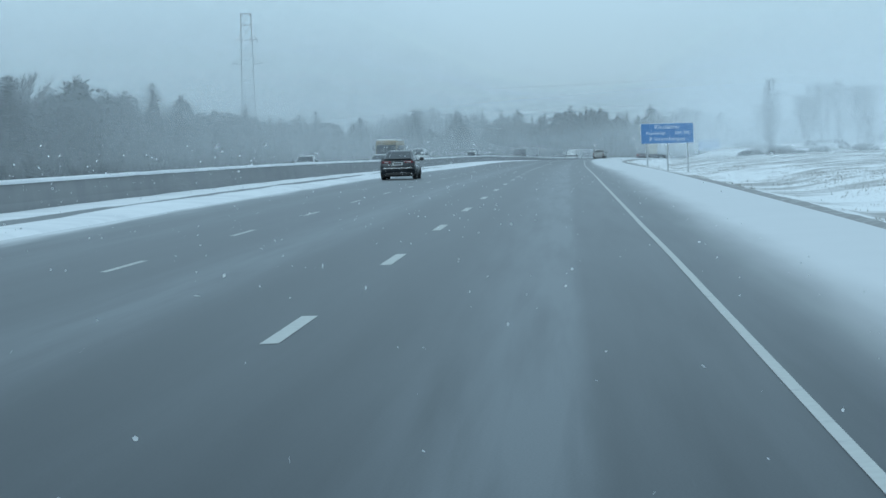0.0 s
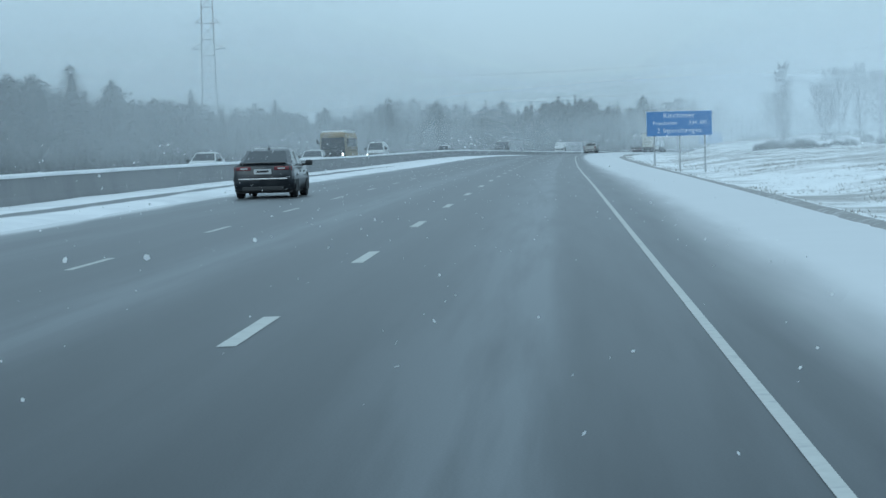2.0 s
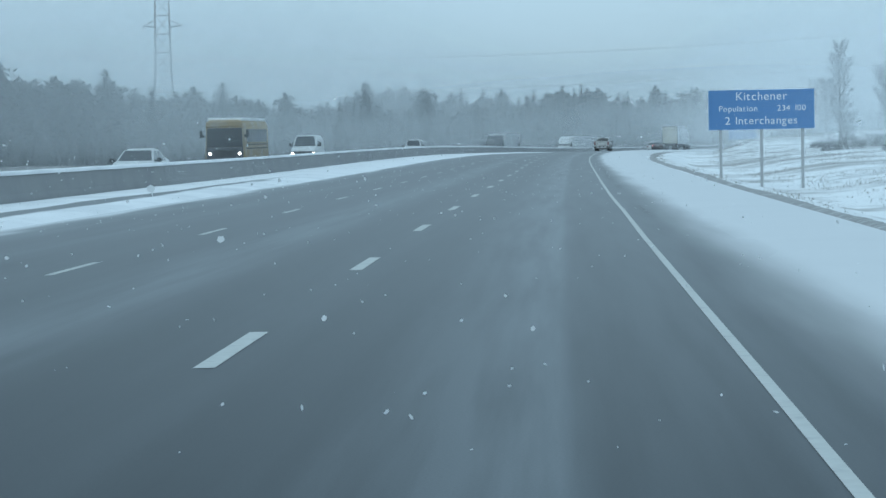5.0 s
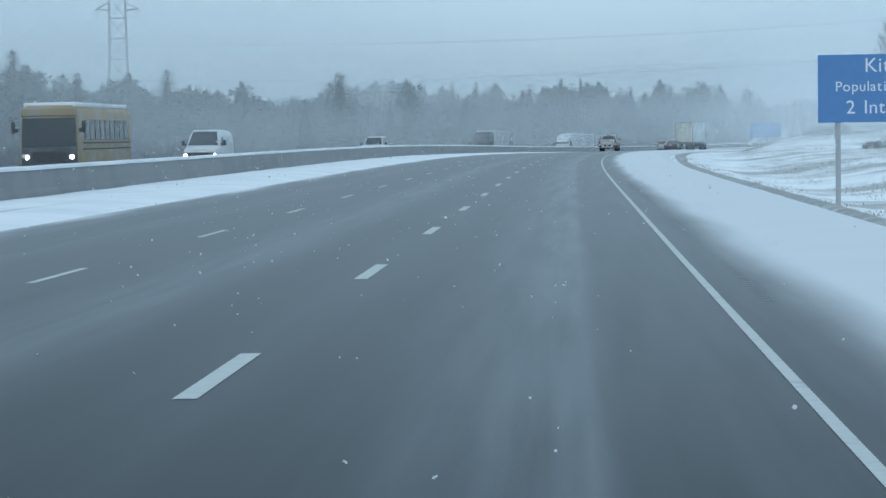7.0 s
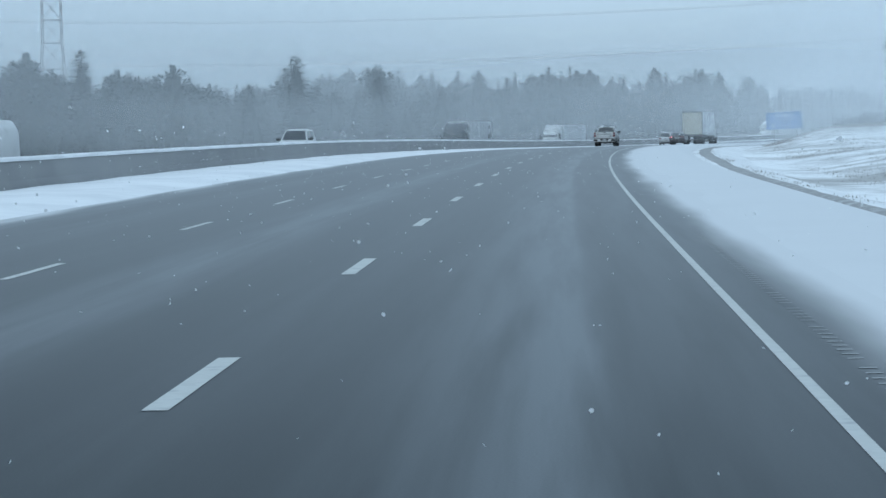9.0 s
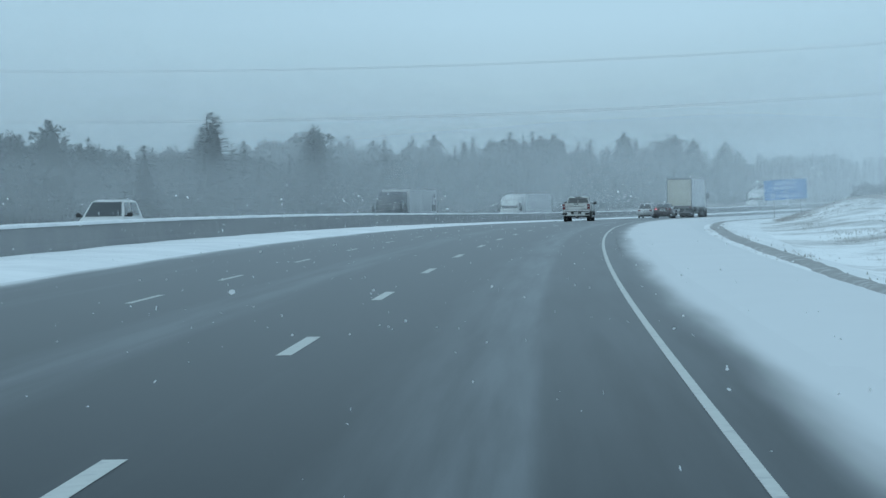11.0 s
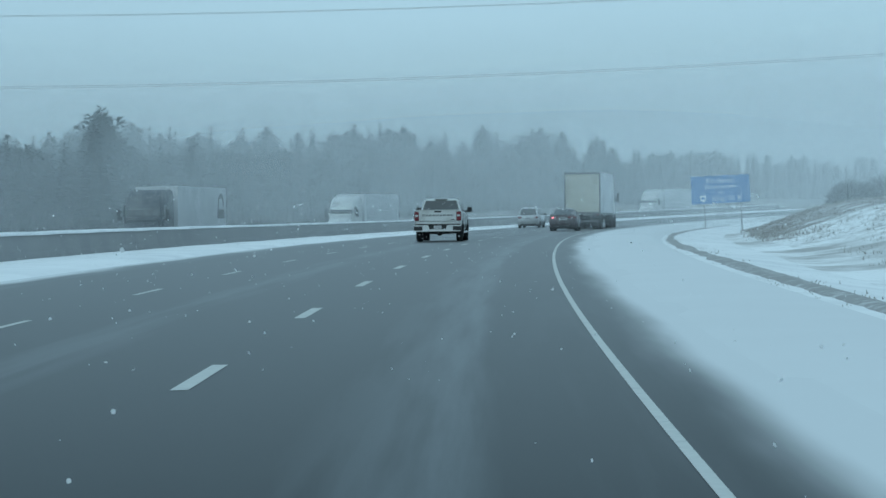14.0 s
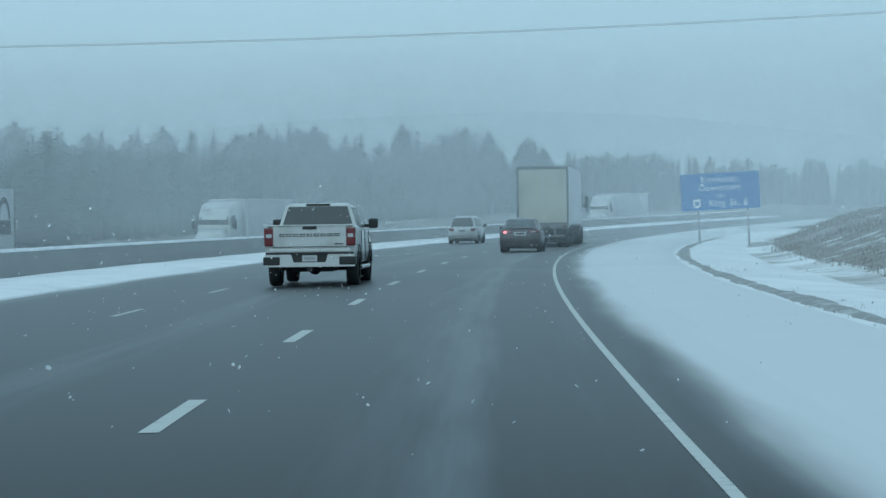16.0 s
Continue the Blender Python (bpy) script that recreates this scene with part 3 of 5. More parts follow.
def flat_panel(name, corners, mat, parent, inset=0.1, lift=0.012, thick=0.012, label=""):
    """A thin slab laid on a four-cornered face; corners run anticlockwise seen from outside."""
    p = [Vector(c) for c in corners]
    mid = sum(p, Vector()) / 4
    nrm = (p[1] - p[0]).cross(p[3] - p[0]).normalized()
    q = [mid + (v - mid) * (1 - inset) for v in p]
    bm = bmesh.new()
    lo = [bm.verts.new(v + nrm * (lift - thick)) for v in q]
    hi = [bm.verts.new(v + nrm * lift) for v in q]
    bm.faces.new(hi)
    for i in range(4):
        bm.faces.new((lo[i], lo[(i + 1) % 4], hi[(i + 1) % 4], hi[i]))
    return part(name, bm, mat, parent, label)


def hull(rings, bevel=0.0):
    """A closed body from rings of (half width, height) at stations along its length, mirrored left to right."""
    bm = bmesh.new()
    loops = []
    for y, ring in rings:
        right = [(hw, z) for hw, z in ring]
        left = [(-hw, z) for hw, z in reversed(ring)]
        loops.append([bm.verts.new((x, y, z)) for x, z in right + left])
    n = len(loops[0])
    for a, b in zip(loops, loops[1:]):
        for i in range(n):
            bm.faces.new((a[i], a[(i + 1) % n], b[(i + 1) % n], b[i]))
    bm.faces.new(loops[0][::-1])
    bm.faces.new(loops[-1])
    bmesh.ops.recalc_face_normals(bm, faces=bm.faces)
    if bevel:
        bmesh.ops.bevel(bm, geom=[e for e in bm.edges if e.calc_face_angle(0) > 0.45], offset=bevel, segments=2, affect="EDGES", clamp_overlap=True)
    return bm


def wheel(parent, x, y, r, w, rim_mat=None, side=1):
    bm = bmesh.new()
    prof = [(r * 0.62, -w / 2), (r * 0.93, -w / 2), (r, -w * 0.32), (r, w * 0.32), (r * 0.93, w / 2), (r * 0.62, w / 2)]
    seg = 24
    rings = [[bm.verts.new((x + o, y + rr * math.cos(2 * math.pi * i / seg), r + rr * math.sin(2 * math.pi * i / seg))) for i in range(seg)] for rr, o in prof]
    for a, b in zip(rings, rings[1:]):
        for i in range(seg):
            bm.faces.new((a[i], a[(i + 1) % seg], b[(i + 1) % seg], b[i]))
    bmesh.ops.recalc_face_normals(bm, faces=bm.faces)
    hub = part("wheel", bm, M_RUBBER, parent, "black road-wet tyre on alloy rim", smooth=True)
    bm = bmesh.new()
    for i in range(6):
        a = 2 * math.pi * i / 6
        box(bm, x + side * (w * 0.30) - 0.02, x + side * (w * 0.30) + 0.02, y - 0.035, y + 0.035, r * 1.0, r * 1.62)
        bmesh.ops.rotate(bm, verts=bm.verts[-8:], cent=(x, y, r), matrix=Matrix.Rotation(a, 3, "X"))
    tube(bm, (x - w * 0.4 * side, y, r), (x + side * w * 0.22, y, r), r * 0.62, seg=20)
    tube(bm, (x + side * w * 0.2, y, r), (x + side * w * 0.36, y, r), r * 0.16, seg=10)
    part("rim", bm, rim_mat or M_RIM, hub, "six-spoke alloy rim")
    return hub


def mirror(parent, x, y, z, side, sx=0.22, sz=0.17, mat=None):
    bm = bmesh.new()
    box(bm, min(x, x + side * sx), max(x, x + side * sx), y - 0.06, y + 0.08, z - sz / 2, z + sz / 2, 0.055)
    box(bm, min(x - side * 0.12, x + side * 0.03), max(x - side * 0.12, x + side * 0.03), y - 0.03, y + 0.03, z - sz * 0.42, z - sz * 0.1)
    return part("wing_mirror", bm, mat or M_TRIM, parent)


def wheel_arch(ob, sd, w, ay, r):
    """Dark opening of the wheel housing, just proud of the flank."""
    bm = bmesh.new()
    n = 14
    ring = [(ay + (r + 0.07) * math.cos(math.pi * i / n), r + (r + 0.07) * math.sin(math.pi * i / n)) for i in range(n + 1)]
    ring = [(ring[0][0], 0.2)] + ring + [(ring[-1][0], 0.2)]
    inner = [bm.verts.new((sd * (w - 0.20), y, z)) for y, z in ring]
    outer = [bm.verts.new((sd * (w - 0.006), y, z)) for y, z in ring]
    for i in range(len(ring) - 1):
        bm.faces.new((inner[i], inner[i + 1], outer[i + 1], outer[i]))
    bm.faces.new(outer)
    bmesh.ops.recalc_face_normals(bm, faces=bm.faces)
    part("wheel_arch", bm, M_UNDER, ob, "dark wheel housing")


def car(name, m, label, paint, length=4.85, width=1.85, height=1.47, belt=0.95, cabin=(0.32, 1.45, 2.75, 3.75), deck=1.04, hood=0.92, wheel_r=0.33, axles=(0.98, 3.78),
        tail="wide", lit_tail=False, lit_head=False, chrome=True, wagon=False, snow_roof=True, group=""):
    """A passenger car: rear at y = 0, front at y = length. cabin: foot of the rear window, its top, the windscreen's top, its foot."""
    ob = thing(name, m, label, "car", group)
    w = width / 2
    y0, y1, y2, y3 = cabin
    body = hull([
        (0.0, [(w - 0.16, 0.30), (w - 0.10, 0.55), (w - 0.13, deck - 0.2), (w - 0.22, deck - 0.05)]),
        (0.10, [(w - 0.08, 0.26), (w - 0.03, 0.55), (w - 0.06, deck - 0.12), (w - 0.16, deck)]),
        (0.45, [(w - 0.05, 0.22), (w, 0.58), (w - 0.03, deck - 0.10), (w - 0.14, deck + 0.01)]),
        (y0 + 0.3, [(w - 0.05, 0.2), (w, 0.58), (w - 0.02, belt - 0.1), (w - 0.12, belt + 0.02)]),
        (length * 0.5, [(w - 0.06, 0.2), (w - 0.01, 0.55), (w - 0.02, belt - 0.1), (w - 0.10, belt)]),
        (y3 - 0.05, [(w - 0.05, 0.2), (w, 0.58), (w - 0.03, hood + 0.0), (w - 0.14, hood + 0.06)]),
        (length - 0.5, [(w - 0.06, 0.2), (w - 0.01, 0.55), (w - 0.06, hood - 0.12), (w - 0.2, hood - 0.02)]),
        (length - 0.1, [(w - 0.14, 0.24), (w - 0.1, 0.5), (w - 0.16, hood - 0.22), (w - 0.3, hood - 0.14)]),
        (length, [(w - 0.3, 0.3), (w - 0.22, 0.5), (w - 0.28, hood - 0.3), (w - 0.42, hood - 0.24)])], 0.05)
    part("body", body, paint, ob, smooth=True)
    wb, wr = w - 0.12, w - 0.30
    zb = belt - 0.03
    bm = bmesh.new()
    lo = [bm.verts.new(v) for v in ((-wb, y0, zb), (wb, y0, zb), (wb, y3, zb), (-wb, y3, zb))]
    mid = [bm.verts.new(v) for v in ((-wr, y1, height - 0.05), (wr, y1, height - 0.05), (wr, y2, height - 0.06), (-wr, y2, height - 0.06))]
    top = [bm.verts.new(v) for v in ((-wr + 0.16, y1 + 0.2, height), (wr - 0.16, y1 + 0.2, height), (wr - 0.16, y2 - 0.15, height), (-wr + 0.16, y2 - 0.15, height))]
    for a, b in ((lo, mid), (mid, top)):
        for i in range(4):
            bm.faces.new((a[i], a[(i + 1) % 4], b[(i + 1) % 4], b[i]))
    bm.faces.new(top)
    bmesh.ops.bevel(bm, geom=[e for e in bm.edges if e.calc_face_angle(0) > 0.2], offset=0.13, segments=4, affect="EDGES", clamp_overlap=True)
    part("cabin", bm, paint, ob, smooth=True)
    h5 = height - 0.05
    flat_panel("rear_window", ((-wb, y0, zb), (wb, y0, zb), (wr, y1, h5), (-wr, y1, h5)), M_GLASS, ob, 0.13)
    flat_panel("windscreen", ((wb, y3, zb), (-wb, y3, zb), (-wr, y2, h5), (wr, y2, h5)), M_GLASS, ob, 0.10)
    ym0, ym1 = (y0 + y3) / 2 + 0.1, (y1 + y2) / 2 + 0.15
    for sd in (1, -1):
        def quad(a0, a1, b0, b1):
            c = [(sd * wb, a0, zb), (sd * wb, a1, zb), (sd * wr, b1, h5), (sd * wr, b0, h5)]
            return c if sd > 0 else [c[1], c[0], c[3], c[2]]
        flat_panel("side_window", quad(y0 + 0.25, ym0, y1 + 0.05, ym1), M_GLASS, ob, 0.16)
        flat_panel("side_window", quad(ym0, y3 - 0.15, ym1, y2), M_GLASS, ob, 0.16)
        mirror(ob, sd * (w - 0.03), y3 - 0.25, belt + 0.06, sd)
        for ay in axles:
            wheel(ob, sd * (w - 0.13), ay, wheel_r, 0.22, side=sd)
            wheel_arch(ob, sd, w, ay, wheel_r)
        for dy in (length * 0.36, length * 0.58):
            bm = bmesh.new()
            box(bm, sd * (w - 0.005) - 0.015, sd * (w - 0.005) + 0.015, dy, dy + 0.2, belt - 0.2, belt - 0.16, 0.006)
            part("door_handle", bm, M_TRIM, ob)
        bm = bmesh.new()
        x0, x1 = sorted((sd * (w - 0.13), sd * (w - 0.13 - (0.46 if tail == "wide" else 0.28))))
        box(bm, x0, x1, -0.012 if tail == "wide" else -0.03, 0.22, deck - (0.21 if tail == "wide" else 0.26), deck - 0.09, 0.03)
        box(bm, min(sd * (w - 0.2), sd * (w - 0.06)), max(sd * (w - 0.2), sd * (w - 0.06)), 0.06, 0.3, deck - 0.24, deck - 0.10, 0.03)
        lamp = part("tail_light", bm, M_RED, ob, "red wrap-round tail light")
        bm = bmesh.new()
        x0, x1 = sorted((sd * (w - 0.26), sd * (w - 0.48)))
        box(bm, x0, x1, -0.02, 0.0, deck - 0.17, deck - 0.135)
        part("clear_lens", bm, M_PLATE, lamp)
        bm = bmesh.new()
        box(bm, *sorted((sd * (w - 0.2), sd * (w - 0.58))), length - 0.24, length - 0.035, hood - 0.34, hood - 0.2, 0.03)
        part("headlight", bm, M_HEADLIT if lit_head else M_CHROME, ob)
    if lit_tail:
        bm = bmesh.new()
        box(bm, -w + 0.2, -w + 0.34, -0.045, 0.0, deck - 0.21, deck - 0.12, 0.02)
        part("brake_light", bm, M_REDLIT, ob, "lit red brake light")
    bm = bmesh.new()
    box(bm, -w + 0.3, w - 0.3, -0.012, 0.12, 0.22, 0.36, 0.03)
    part("rear_bumper", bm, M_TRIM, ob, "black plastic rear bumper insert")
    if tail == "wide":
        bm = bmesh.new()
        box(bm, -w + 0.24, w - 0.24, 0.0, 0.16, deck - 0.015, deck + 0.035, 0.02)
        part("boot_lip", bm, paint, ob)
    if chrome:
        bm = bmesh.new()
        box(bm, -w + 0.2, w - 0.2, -0.03, 0.02, 0.56, 0.60, 0.008)
        part("chrome_strip", bm, M_CHROME, ob, "bright chrome strip across the boot")
    bm = bmesh.new()
    box(bm, -0.26, 0.26, -0.035, 0.0, deck - 0.32, deck - 0.17, 0.006)
    plate = part("number_plate", bm, M_PLATE, ob)
    bm = bmesh.new()
    box(bm, -0.18, 0.18, -0.039, -0.036, deck - 0.27, deck - 0.21)
    part("plate_bar", bm, M_TRIM, plate)
    bm = bmesh.new()
    box(bm, -0.5, 0.5, length - 0.07, length + 0.01, 0.32, 0.5, 0.02)
    part("grille", bm, M_TRIM, ob)
    bm = bmesh.new()
    box(bm, -w + 0.12, w - 0.12, 0.25, length - 0.3, 0.16, 0.3)
    part("underbody", bm, M_UNDER, ob)
    bm = bmesh.new()
    tube(bm, (0, y1 + 0.3, height - 0.01), (0, y1 + 0.16, height + 0.07), 0.04, 0.008, 6)
    part("roof_aerial", bm, M_TRIM, ob)
    if snow_roof:
        bm = bmesh.new()
        box(bm, -wr + 0.16, wr - 0.16, y1 + 0.28, y2 - 0.25, height - 0.005, height + 0.018, 0.008)
        part("roof_snow", bm, M_SNOW, ob, "thin dusting of snow on the roof")
    return ob


def pickup(m, label):
    ob = thing("pickup_truck", m, label, "pickup truck")
    w = 1.03
    # bed with tailgate at y = 0, cab from y = 1.95, nose at y = 5.88
    part("bed_side", hull([(0.02, [(w - 0.08, 0.62), (w - 0.02, 0.8), (w - 0.03, 1.3), (w - 0.09, 1.39)]), (0.3, [(w - 0.05, 0.58), (w, 0.8), (w - 0.01, 1.3), (w - 0.07, 1.4)]),
                           (2.0, [(w - 0.05, 0.58), (w, 0.8), (w - 0.02, 1.28), (w - 0.08, 1.38)])], 0.02), M_WHITE, ob, "white pickup bed streaked with road salt", True)
    part("cab_body", hull([(1.98, [(w - 0.06, 0.5), (w - 0.01, 0.8), (w - 0.03, 1.22), (w - 0.1, 1.32)]), (3.0, [(w - 0.06, 0.5), (w, 0.8), (w - 0.02, 1.2), (w - 0.1, 1.3)]),
                           (4.3, [(w - 0.06, 0.5), (w, 0.8), (w - 0.02, 1.2), (w - 0.12, 1.3)]), (5.5, [(w - 0.06, 0.5), (w, 0.8), (w - 0.04, 1.1), (w - 0.2, 1.2)]),
                           (5.88, [(w - 0.2, 0.5), (w - 0.12, 0.8), (w - 0.16, 1.0), (w - 0.3, 1.1)])], 0.03), M_WHITE, ob, smooth=True)
    wb, wr, zb, zr = w - 0.1, w - 0.27, 1.29, 1.88
    bm = bmesh.new()
    lo = [bm.verts.new(v) for v in ((-wb, 1.98, zb), (wb, 1.98, zb), (wb, 4.6, zb), (-wb, 4.6, zb))]
    mi = [bm.verts.new(v) for v in ((-wr, 2.2, zr - 0.03), (wr, 2.2, zr - 0.03), (wr, 3.75, zr - 0.05), (-wr, 3.75, zr - 0.05))]
    to = [bm.verts.new(v) for v in ((-wr + 0.15, 2.32, zr + 0.03), (wr - 0.15, 2.32, zr + 0.03), (wr - 0.15, 3.6, zr + 0.02), (-wr + 0.15, 3.6, zr + 0.02))]
    for a, b in ((lo, mi), (mi, to)):
        for i in range(4):
            bm.faces.new((a[i], a[(i + 1) % 4], b[(i + 1) % 4], b[i]))
    bm.faces.new(to)
    bmesh.ops.bevel(bm, geom=[e for e in bm.edges if e.calc_face_angle(0) > 0.2], offset=0.035, segments=2, affect="EDGES", clamp_overlap=True)
    part("cab_roof", bm, M_WHITE, ob, smooth=True)
    rear = ((-wb, 1.98, zb), (wb, 1.98, zb), (wr, 2.2, zr - 0.03), (-wr, 2.2, zr - 0.03))
    flat_panel("rear_window", rear, M_GLASS, ob, 0.09, 0.014)
    flat_panel("windscreen", ((wb, 4.6, zb), (-wb, 4.6, zb), (-wr, 3.75, zr - 0.05), (wr, 3.75, zr - 0.05)), M_GLASS, ob, 0.08)
    bm = bmesh.new()
    box(bm, -0.28, 0.28, 2.17, 2.3, zr - 0.03, zr + 0.015, 0.012)
    part("third_brake_light", bm, M_UNDER, ob)
    for sd in (1, -1):
        def quad(a0, a1, b0, b1):
            c = [(sd * wb, a0, zb), (sd * wb, a1, zb), (sd * wr, b1, zr - 0.04), (sd * wr, b0, zr - 0.04)]
            return c if sd > 0 else [c[1], c[0], c[3], c[2]]
        flat_panel("side_window", quad(2.1, 3.1, 2.28, 3.05), M_GLASS, ob, 0.14)
        flat_panel("side_window", quad(3.12, 4.45, 3.07, 3.72), M_GLASS, ob, 0.14)
        mirror(ob, sd * (w + 0.02), 4.1, 1.42, sd, 0.23, 0.24)
        for ay in (1.18, 4.92):
            wheel(ob, sd * (w - 0.14), ay, 0.41, 0.28, side=sd)
            bm = bmesh.new()
            for i in range(9):
                a0, a1 = math.pi * i / 9, math.pi * (i + 1) / 9
                v = [bm.verts.new((sd * (w + o), ay + rr * math.cos(a), 0.46 + rr * math.sin(a))) for o in (0.012, -0.2) for rr, a in ((0.50, a0), (0.50, a1))]
                u = [bm.verts.new((sd * (w + 0.012), ay + rr * math.cos(a), 0.46 + rr * math.sin(a))) for rr, a in ((0.44, a0), (0.44, a1))]
                bm.faces.new((v[0], v[1], v[3], v[2]))
                bm.faces.new((v[0], v[1], u[1], u[0]))
            part("wheel_arch", bm, M_TRIM, ob)
        for dy in (2.95, 3.95):
            bm = bmesh.new()
            box(bm, sd * w - 0.02, sd * w + 0.02, dy, dy + 0.2, 1.08, 1.13, 0.01)
            part("door_handle", bm, M_WHITE, ob)
        for dy in (2.0, 3.12, 4.4):
            bm = bmesh.new()
            box(bm, sd * w - 0.012, sd * w + 0.006, dy - 0.006, dy + 0.006, 0.56, 1.26)
            part("door_seam", bm, M_TRIM, ob)
        bm = bmesh.new()
        tube(bm, (sd * (w - 0.02), 1.75, 0.40), (sd * (w - 0.02), 4.35, 0.40), 0.055, seg=10)
        part("running_board", bm, M_CHROME, ob, "bright round running board")
        bm = bmesh.new()
        x0, x1 = sorted((sd * (w - 0.2), sd * (w + 0.004)))
        box(bm, x0, x1, -0.03, 0.22, 0.93, 1.34, 0.03)
        lamp = part("tail_light", bm, M_RED, ob, "red tail light with a clear centre")
        bm = bmesh.new()
        x0, x1 = sorted((sd * (w - 0.17), sd * (w - 0.04)))
        box(bm, x0, x1, -0.036, 0.0, 1.12, 1.2, 0.006)
        part("reversing_lens", bm, M_PLATE, lamp)
        bm = bmesh.new()
        x0, x1 = sorted((sd * (w - 0.36), sd * (w + 0.02)))
        box(bm, x0, x1, -0.14, 0.2, 0.50, 0.69, 0.03)
        part("bumper_corner", bm, M_TRIM, ob, "black bumper corner step")
        bm = bmesh.new()
        tube(bm, (sd * 0.58, 0.12, 0.42), (sd * 0.58, 0.6, 0.45), 0.05, seg=10)
        part("exhaust_pipe", bm, M_UNDER, ob)
    bm = bmesh.new()
    box(bm, -w + 0.2, w - 0.2, -0.01, 0.08, 0.88, 1.38, 0.02)
    gate = part("tailgate", bm, M_WHITE, ob, "white tailgate streaked with grime")
    bm = bmesh.new()
    box(bm, -w + 0.03, w - 0.03, -0.03, 0.1, 1.375, 1.41, 0.012)
    part("tailgate_cap", bm, M_WHITE, gate)
    bm = bmesh.new()
    box(bm, -0.16, 0.16, -0.022, 0.0, 1.30, 1.375, 0.01)
    part("tailgate_handle", bm, M_TRIM, gate)
    for i in range(9):
        bm = bmesh.new()
        x = -0.62 + i * 0.155
        for lo, hi in ((1.145, 1.162), (1.188, 1.205)):
            box(bm, x - 0.062, x + 0.062, -0.02, -0.008, lo, hi)
        box(bm, x - 0.062, x - 0.045, -0.02, -0.008, 1.162, 1.188)
        part("badge_bar", bm, M_TRIM, gate)
    bm = bmesh.new()
    box(bm, 0.56, 0.76, -0.02, -0.008, 0.96, 0.985)
    part("trim_badge", bm, M_TRIM, gate)
    bm = bmesh.new()
    box(bm, -w + 0.2, w - 0.2, -0.016, -0.004, 0.905, 0.918)
    part("tailgate_crease", bm, M_TRIM, gate)
    bm = bmesh.new()
    box(bm, -w + 0.1, w - 0.1, 0.0, 0.12, 0.79, 0.88, 0.02)
    part("lower_panel", bm, M_WHITE, ob, "salt-greyed panel under the tailgate")
    # black strip added where the gap over the bumper looks dark
    bm = bmesh.new()
    box(bm, -w + 0.04, w - 0.04, -0.1, 0.1, 0.735, 0.785)
    part("bumper_step", bm, M_TRIM, ob, "black strip standing in for the dark gap above the bumper")
    bm = bmesh.new()
    pts = [(-w + 0.02, 0.74), (-w + 0.02, 0.46), (w - 0.02, 0.46), (w - 0.02, 0.74), (0.42, 0.74), (0.36, 0.56), (-0.36, 0.56), (-0.42, 0.74)]
    fr, bk = [bm.verts.new((x, -0.12, z)) for x, z in pts], [bm.verts.new((x, 0.1, z)) for x, z in pts]
    bm.faces.new(fr)
    bm.faces.new(bk[::-1])
    for i in range(len(pts)):
        bm.faces.new((fr[i], bk[i], bk[(i + 1) % 8], fr[(i + 1) % 8]))
    bmesh.ops.recalc_face_normals(bm, faces=bm.faces)
    part("rear_bumper", bm, M_WHITE, ob, "white stepped rear bumper")
    bm = bmesh.new()
    box(bm, -0.42, 0.42, -0.07, 0.05, 0.55, 0.75)
    part("plate_recess", bm, M_TRIM, ob)
    bm = bmesh.new()
    box(bm, -0.17, 0.17, -0.09, -0.072, 0.58, 0.72)
    plate = part("number_plate", bm, M_PLATE, ob)
    bm = bmesh.new()
    box(bm, -0.12, 0.12, -0.094, -0.091, 0.62, 0.68)
    part("plate_bar", bm, M_STEEL, plate)
    bm = bmesh.new()
    box(bm, -0.5, 0.5, 0.3, 5.4, 0.34, 0.6)
    tube(bm, (-0.75, 1.18, 0.42), (0.75, 1.18, 0.42), 0.07)
    bmesh.ops.create_uvsphere(bm, u_segments=10, v_segments=6, radius=0.17, matrix=Matrix.Translation((0, 1.18, 0.42)))
    box(bm, -0.06, 0.06, -0.1, 0.3, 0.36, 0.46)
    part("chassis", bm, M_UNDER, ob, "dark chassis and rear axle")
    return ob


